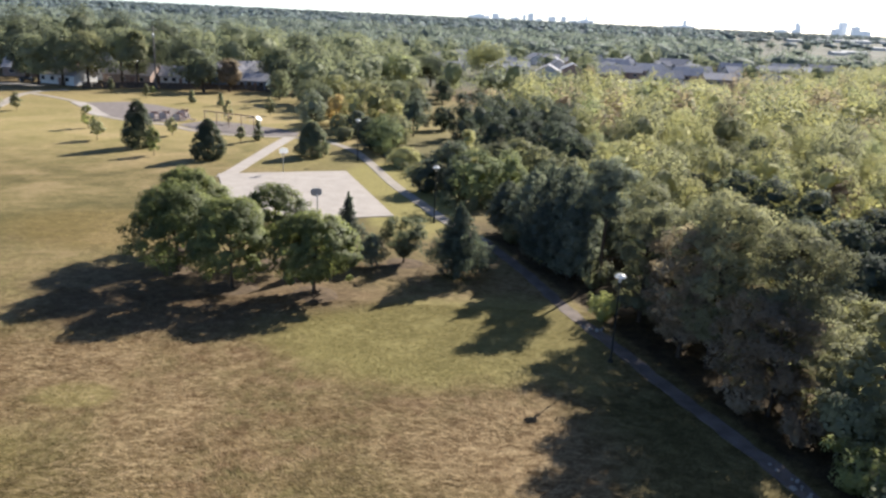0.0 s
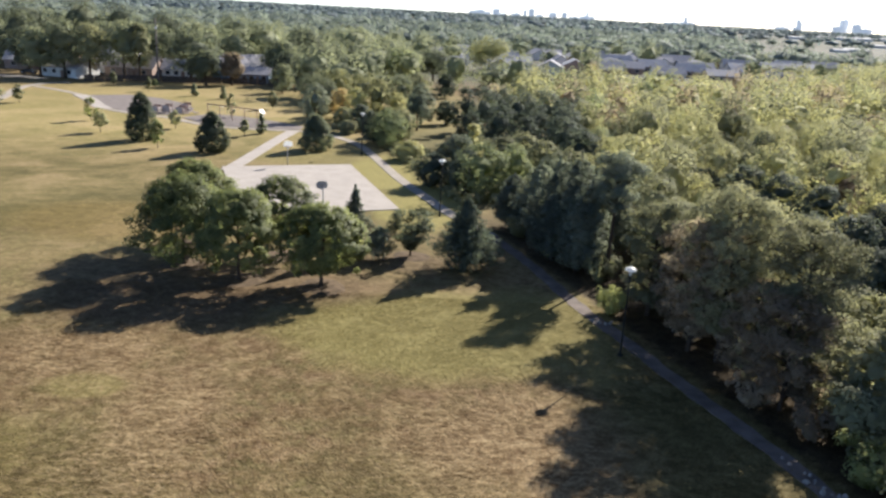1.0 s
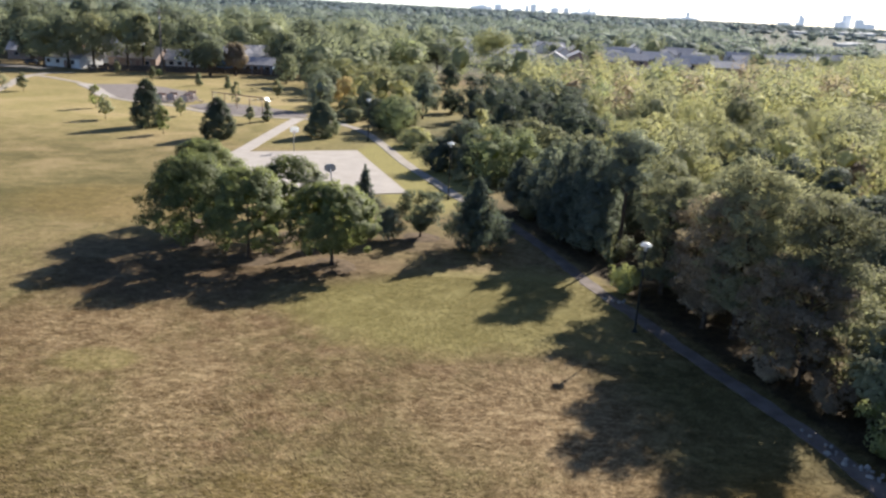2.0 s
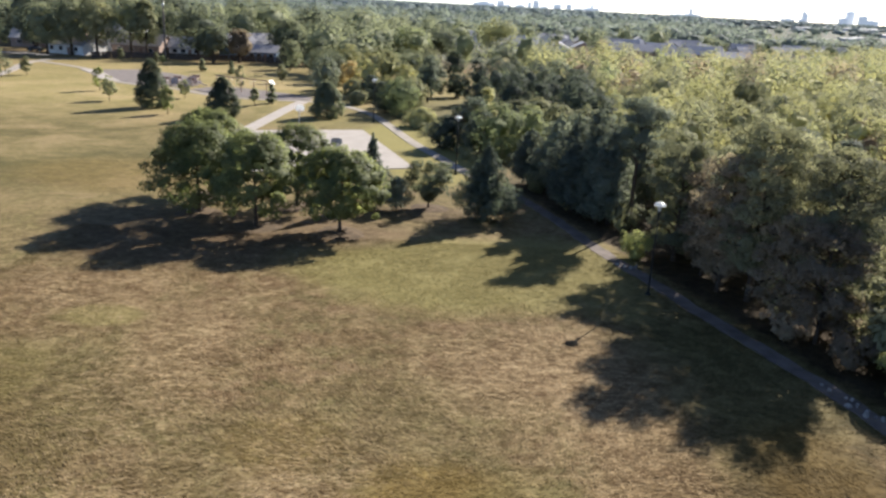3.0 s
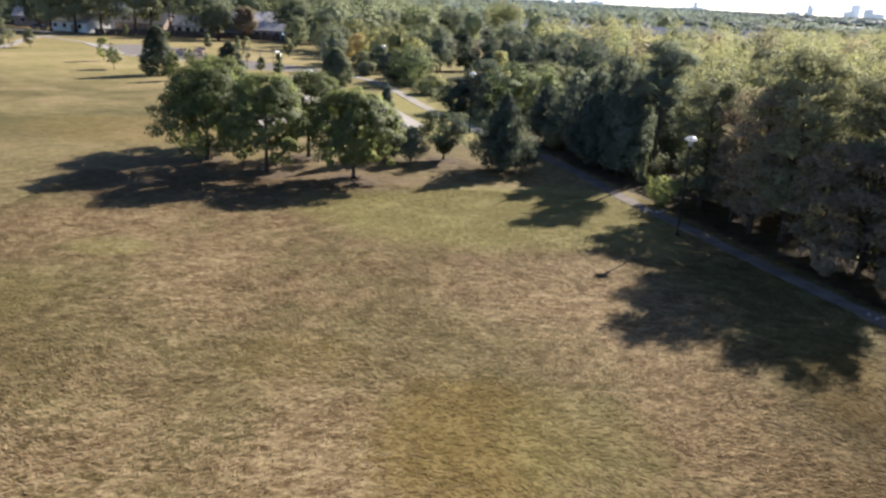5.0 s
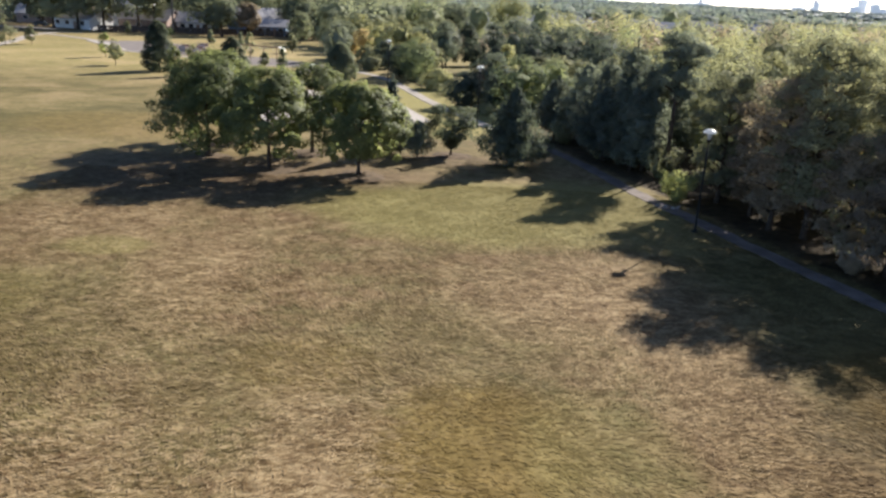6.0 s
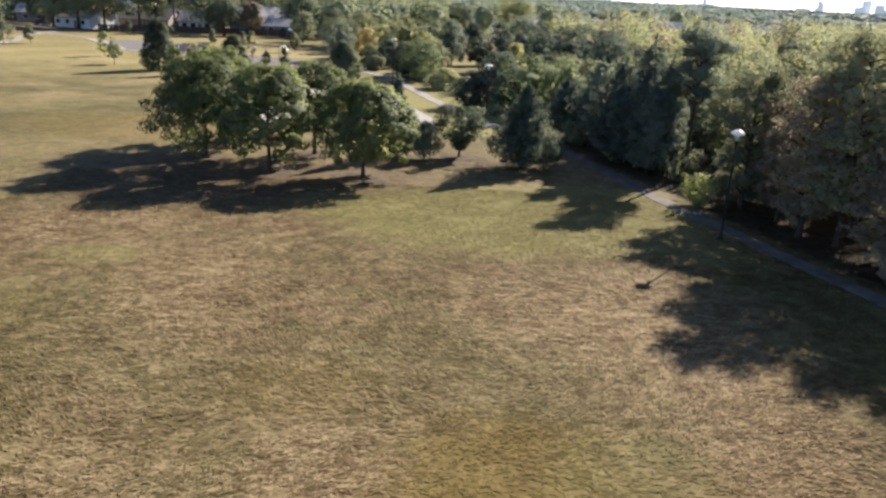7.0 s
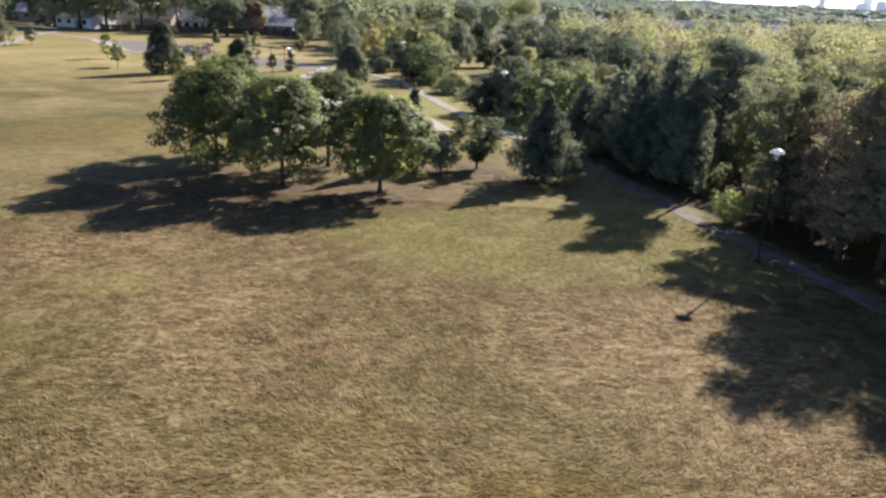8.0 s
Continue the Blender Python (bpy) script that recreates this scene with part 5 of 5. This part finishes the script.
def house(x, y, turn, w, d, eave, rise, wall, roof, label, group="houses", chimney=False):
    """A gabled house: walls, pitched roof with eaves, windows with panes, a door."""
    t = thing("house", label, "house", group, spot(x, y, turn))
    verts = [(-w / 2, -d / 2, -0.2), (w / 2, -d / 2, -0.2), (w / 2, d / 2, -0.2), (-w / 2, d / 2, -0.2), (-w / 2, -d / 2, eave), (w / 2, -d / 2, eave), (w / 2, d / 2, eave), (-w / 2, d / 2, eave),
             (-w / 2, 0, eave + rise), (w / 2, 0, eave + rise)]
    part("wall", mesh_of("wall", verts, [(0, 1, 5, 4), (2, 3, 7, 6), (1, 2, 6, 9, 5), (3, 0, 4, 8, 7)]), wall, t)
    o = 0.5
    k = rise / (d / 2)
    verts = []
    for sx in (-1, 1):
        for z in (0.05, 0.27):
            verts += [(sx * (w / 2 + o), -d / 2 - o, eave - o * k + z), (sx * (w / 2 + o), 0, eave + rise + z), (sx * (w / 2 + o), d / 2 + o, eave - o * k + z)]
    f = [(0, 1, 7, 6), (1, 2, 8, 7), (3, 9, 10, 4), (4, 10, 11, 5), (0, 3, 4, 1), (1, 4, 5, 2), (6, 7, 10, 9), (7, 8, 11, 10), (0, 6, 9, 3), (2, 5, 11, 8)]
    rf = part("roof", mesh_of("roof", verts, f), roof, t)
    if chimney:
        part("chimney", box(w * 0.2, d * 0.12, eave + rise * 0.5, 0.8, 0.6, rise * 0.5 + 0.9, 0.03), BRICK_RED, rf)
    for i, fx in enumerate((-0.33, -0.08, 0.32)):
        win = part("window", box(fx * w, -d / 2 - 0.03, 1.0, 1.5, 0.12, 1.25, 0.02), SIDING, t)
        part("pane", box(fx * w, -d / 2 - 0.095, 1.08, 1.3, 0.03, 1.08), WINDOW_GLASS, win)
    part("door", box(0.12 * w, -d / 2 - 0.03, 0.0, 1.0, 0.12, 2.05, 0.02), PLAY_BROWN, t)
    return t


house(-114, 233, -0.35, 14, 9, 2.8, 2.4, SIDING, SHINGLE, "low pale-sided house with a grey shingle roof", chimney=True)
house(-98, 243, -0.1, 15, 10, 2.9, 3.0, BRICK_RED, SHINGLE_BROWN, "low brick house with a brown shingle roof behind the fence")
house(-85, 246, 0.1, 10, 8, 2.7, 2.6, SIDING, SHINGLE, "white gabled house behind the wooden fence")
house(-68, 252, 0.75, 15, 10, 3.2, 4.0, SIDING_BLUE, SHINGLE, "tall blue-sided house with a steep grey roof")
house(-61, 243, 0.05, 9, 7, 2.6, 1.8, SIDING_BLUE, SHINGLE, "small blue-sided house behind the fence")
house(-108, 252, 0.0, 16, 9, 5.4, 2.6, SIDING, SHINGLE, "two-storey pale house among tall trees", chimney=True)
house(-134, 252, 0.2, 15, 10, 2.8, 2.8, BRICK_RED, SHINGLE, "low brick house on the street corner")

row = np.random.default_rng(31)
for k, yy in enumerate((348, 370, 393, 417, 442, 466)):
    x = -4.0 + 5 * (k % 3)
    while x < 0.47 * yy + 6:
        w = row.uniform(12, 17)
        if yy > wood_end(x) + 12:
            house(x, yy + row.uniform(-4, 4), row.uniform(-0.15, 0.15) + (0.0 if row.uniform() < 0.7 else 1.57), w, row.uniform(8.5, 10.5), 2.8, row.uniform(2.2, 3.2),
                  (SIDING, BRICK_RED)[int(row.choice([0, 0, 1]))], (SHINGLE_HAZED, SHINGLE)[int(row.integers(2))],
                  "low suburban house with a shingled gable roof", "rows of suburban houses")
        x += w + row.uniform(5, 14)

fence = thing("fence", "weathered dark wooden privacy fence behind the lawn", "fence", kind="structure")
line = spline([(-104, 220.5), (-88, 228.3), (-76, 230.6), (-66, 233.2), (-50, 234.5)], 2.4)
panel_mesh, post_mesh = None, None
for i in range(len(line) - 1):
    p, q = line[i], line[i + 1]
    a = math.atan2(q[1] - p[1], q[0] - p[0])
    m = Matrix.LocRotScale((*((p + q) / 2), 0), Euler((0, 0, a)), None)
    if panel_mesh is None:
        bm = bmesh.new()
        for k in range(16):
            box(-1.15 + k * 0.152, 0, 0.05, 0.142, 0.02, 1.75 + 0.02 * (k % 3), bm=bm)
        box(0, 0.03, 0.4, 2.4, 0.04, 0.09, bm=bm)
        box(0, 0.03, 1.4, 2.4, 0.04, 0.09, bm=bm)
        panel_mesh = part("panel", bm, FENCE_WOOD, fence, at=m).data
        post_mesh = part("post", box(-1.22, 0.05, -0.2, 0.1, 0.1, 2.1, 0.01), FENCE_WOOD, fence, at=m).data
    else:
        part("panel", panel_mesh, None, fence, at=m)
        part("post", post_mesh, None, fence, at=m)

pole = thing("utility_pole", "tall pale wooden utility pole with a crossarm", "pole", at=spot(-86, 228.6))
part("shaft", lathe("shaft", [(0.34, -0.2), (0.30, 1.0), (0.24, 10), (0.19, 17.8)], 12), PALE_BARK, pole)
part("crossarm", box(0, 0, 16.6, 2.8, 0.14, 0.16, 0.02), PALE_BARK, pole)
part("transformer", lathe("transformer", [(0.1, 14.3), (0.32, 14.4), (0.34, 15.4), (0.22, 15.6)], 14), GALVANISED, pole, "grey transformer can")
for k in (-1.25, -0.45, 0.45, 1.25):
    part("insulator", lathe("insulator", [(0.05, 16.74), (0.08, 16.84), (0.04, 16.95)], 8), GALVANISED, pole, at=Matrix.Translation((k, 0, 0)))

# parked car by the street
car = thing("car", "black parked car with a bright chrome glint", "car", at=spot(-125.6, 232.0, 0.15))
prof = [(-2.3, 0.35), (-2.35, 0.75), (-2.2, 0.95), (-1.55, 1.02), (-0.95, 1.48), (0.75, 1.5), (1.35, 1.0), (2.15, 0.88), (2.35, 0.6), (2.3, 0.35)]
n = len(prof)
verts = [(x, -0.88 if z < 1.2 else -0.7, z) for x, z in prof] + [(x, 0.88 if z < 1.2 else 0.7, z) for x, z in prof]
part("body", mesh_of("body", verts, [tuple(range(n)), tuple(range(2 * n - 1, n - 1, -1))] + [(i, i + n, (i + 1) % n + n, (i + 1) % n) for i in range(n)]), CAR_PAINT, car)
for sx in (-1.45, 1.45):
    for sy in (-0.82, 0.82):
        w = part("wheel", lathe("wheel", [(0.2, -0.11), (0.33, -0.11), (0.34, 0.0), (0.33, 0.11), (0.2, 0.11)], 16), TYRE, car, at=Matrix.Translation((sx, sy, 0.34)) @ Matrix.Rotation(math.pi / 2, 4, "X"))
        part("rim", lathe("rim", [(0.05, -0.115), (0.2, -0.12), (0.2, 0.12), (0.05, 0.125)], 14), CHROME, w)
for sy in (-0.8, 0.8):
    part("window", box(-0.1, sy, 1.05, 1.7, 0.02, 0.36), WINDOW_GLASS, car)
    part("headlight", box(2.22, sy * 0.75, 0.65, 0.12, 0.32, 0.16, 0.03), CHROME, car)
part("bumper", box(2.33, 0, 0.42, 0.1, 1.6, 0.14, 0.03), CHROME, car)


# ---- playground ----
def swing_set(x, y, turn, bays):
    t = thing("swing_set", "brown steel swing set with a long top beam", "swing set", at=spot(x, y, turn))
    L = bays * 3.2
    part("beam", tubes("beam", [([(-L / 2 - 0.2, 0, 2.9), (L / 2 + 0.2, 0, 2.9)], [0.11, 0.11])], 8), PLAY_BROWN, t)
    for i in range(bays + 1):
        bx = -L / 2 + i * 3.2
        part("post", tubes("post", [([(bx, 0, -0.1), (bx, 0, 2.9)], [0.09, 0.09])], 8), PLAY_BROWN, t)
    for i in range(bays):
        for k in (-0.8, 0.8):
            bx = -L / 2 + (i + 0.5) * 3.2 + k
            s = part("seat", box(bx, 0, 0.5, 0.5, 0.18, 0.04, 0.01), TYRE, t)
            part("chain", tubes("chain", [([(bx - 0.24, 0, 0.52), (bx - 0.24, 0, 2.88)], [0.012, 0.012]), ([(bx + 0.24, 0, 0.52), (bx + 0.24, 0, 2.88)], [0.012, 0.012])], 5), GALVANISED, s)


swing_set(-46, 161.5, -0.42, 4)


def play_structure(x, y, turn):
    t = thing("play_structure", "tan and brown play structure with decks and slides", "playground", at=spot(x, y, turn, 1.15, 0.72))
    for i, (cx, cy, z) in enumerate(((0, 0, 1.5), (2.6, 0, 1.2), (2.6, 2.4, 1.8), (-2.6, 0.6, 1.0))):
        dk = part("deck", box(cx, cy, z, 1.5, 1.5, 0.12, 0.02), PLAY_TAN, t)
        for sx in (-0.7, 0.7):
            for sy in (-0.7, 0.7):
                part("post", lathe("post", [(0.06, -0.1), (0.06, z + (1.6 if i % 2 == 0 else 1.0))], 10), PLAY_BROWN, t, at=Matrix.Translation((cx + sx, cy + sy, 0)))
        part("railing", box(cx, cy + 0.72, z + 0.2, 1.3, 0.05, 0.8, 0.02), PLAY_BROWN, t)
        part("panel", box(cx, cy - 0.74, z * 0.25, 1.3, 0.06, z * 0.75 + 0.8, 0.02), PLAY_TAN, t)
    for sx, x0, z0 in ((1, 3.4, 1.2), (-1, -3.4, 1.0)):
        pts = [(x0, 0.3, z0 + 0.1), (x0 + sx * 0.7, 0.3, z0 - 0.1), (x0 + sx * 2.0, 0.3, 0.35), (x0 + sx * 2.6, 0.3, 0.3)]
        verts = [v for p in pts for v in ((p[0], p[1] - 0.3, p[2] + 0.18), (p[0], p[1] - 0.28, p[2]), (p[0], p[1] + 0.28, p[2]), (p[0], p[1] + 0.3, p[2] + 0.18))]
        me = mesh_of("slide", verts, [(4 * i + k, 4 * i + k + 1, 4 * i + k + 5, 4 * i + k + 4) for i in range(3) for k in range(3)])
        ob = part("slide", me, PLAY_TAN, t)
        ob.modifiers.new("thick", "SOLIDIFY").thickness = 0.04
    part("ladder", tubes("ladder", [([(0.3, -1.7, 0), (0.3, -0.8, 1.5)], [0.03, 0.03]), ([(-0.3, -1.7, 0), (-0.3, -0.8, 1.5)], [0.03, 0.03])]
                         + [([(-0.3, -1.7 + 0.9 * k / 5, 1.5 * k / 5), (0.3, -1.7 + 0.9 * k / 5, 1.5 * k / 5)], [0.025, 0.025]) for k in range(1, 5)], 6), PLAY_BROWN, t)


play_structure(-62.0, 168.5, -0.1)

# white panel on a post by the swings, tilted to glint towards the camera
shade = thing("sunshade", "white tilted sunshade on a thin steel post", "shade", at=spot(-38.2, 156.5, 0.1))
part("post", tubes("post", [([(0, 0, -0.1), (0, 0, 2.75)], [0.06, 0.05])], 8), GALVANISED, shade)
part("panel", box(0, 0, 0, 1.5, 1.0, 0.05, 0.015), BOARD_WHITE, shade, at=Matrix.Translation((-0.3, 0, 2.85)) @ Vector((0.72, -0.27, 0.64)).to_track_quat("Z", "Y").to_matrix().to_4x4())

# stones where the drain crosses the path
drop = np.random.default_rng(9)
ROCKS = [(12.9, 60.0, 0.20), (13.4, 59.6, 0.17), (12.4, 60.3, 0.18), (13.8, 59.9, 0.14), (20.7, 37.6, 0.20), (21.2, 36.6, 0.21), (22.3, 36.3, 0.20), (22.0, 35.4, 0.16)]
ROCKS += [(20.5 + 2.2 * u + drop.normal() * 0.3, 39.6 - 4.6 * u + drop.normal() * 0.3, drop.uniform(0.05, 0.14)) for u in drop.uniform(0, 1, 22)]
ROCKS += [(13.2 + drop.normal() * 0.6, 59.9 + drop.normal() * 0.3, drop.uniform(0.05, 0.11)) for _ in range(8)]
for i, (x, y, s) in enumerate(ROCKS):
    bm = bmesh.new()
    bmesh.ops.create_icosphere(bm, subdivisions=2, radius=s)
    for v in bm.verts:
        v.co *= 1 + 0.5 * noise.noise(v.co * (1.2 / s) + Vector((3.7 * i, 0, 0)))
        v.co.z *= 0.75
    tagged(part("rock", bm, ROCK, at=Matrix.Translation((x, y, 0.05))), "pale limestone rock beside the footpath", "rock", "rocks beside the footpath")

# ---- city skyline and sheds far off ----
CITY = plain("hazed_city_walls", (0.82, 0.83, 0.84), 0.9, 0.1, vary=0.04, scale=0.02, bump=0.0)
city = CITY.node_tree.nodes["Principled BSDF"]            # distance haze put in as a pale base colour and a faint glow
city.inputs["Emission Color"].default_value, city.inputs["Emission Strength"].default_value = (0.60, 0.64, 0.68, 1), 0.17
TOWERS = ((87, 23, 25), (126, 31, 37), (168, 24, 21), (215, 41, 25), (252, 19, 25), (318, 22, 31), (367, 42, 12), (402, 52, 21), (447, 20, 28), (520, 37, 28), (574, 40, 18),
          (627, 19, 37), (683, 25, 31), (702, 48, 9), (725, 26, 25), (1152, 17, 56), (1219, 52, 12), (1222, 23, 37), (1259, 19, 31), (1750, 24, 43), (1806, 27, 25),
          (1815, 70, 12), (1832, 56, 15), (2039, 43, 31), (2079, 85, 28), (2119, 61, 28), (2166, 37, 50))
for i, (x, top, w) in enumerate(TOWERS):
    t = thing("office_tower", "pale hazy city building on the horizon", "building", "city skyline", spot(x, 4300 + (i % 5) * 15, 0.1))
    part("block", box(0, 0, -2, w * 1.4, w * 0.9, top * 0.85 + 3, 0.0), CITY, t)
    part("roof_plant", box(w * 0.12, 0, top * 0.85 + 1, w * 0.4, w * 0.35, 3.0, 0.0), CITY, t)
for x, y, w, d, h in ((424, 890, 16, 10, 3), (468, 945, 30, 12, 3), (645, 1226, 26, 14, 4), (712, 1690, 40, 20, 5), (900, 1900, 150, 30, 6), (1090, 2080, 130, 30, 6)):
    t = thing("warehouse", "long low pale-roofed industrial shed", "warehouse", "industrial sheds", spot(x, y, 0.1))
    part("wall", box(0, 0, -0.2, w, d, h), SIDING, t)
    part("roof", mesh_of("roof", [(-w / 2 - 1, -d / 2 - 1, h - 0.2), (w / 2 + 1, -d / 2 - 1, h - 0.2), (w / 2 + 1, d / 2 + 1, h - 0.2), (-w / 2 - 1, d / 2 + 1, h - 0.2), (-w / 2 - 1, 0, h + 1.2), (w / 2 + 1, 0, h + 1.2)],
                         [(0, 1, 5, 4), (2, 3, 4, 5), (1, 2, 5), (3, 0, 4), (3, 2, 1, 0)]), ROOF_METAL, t)
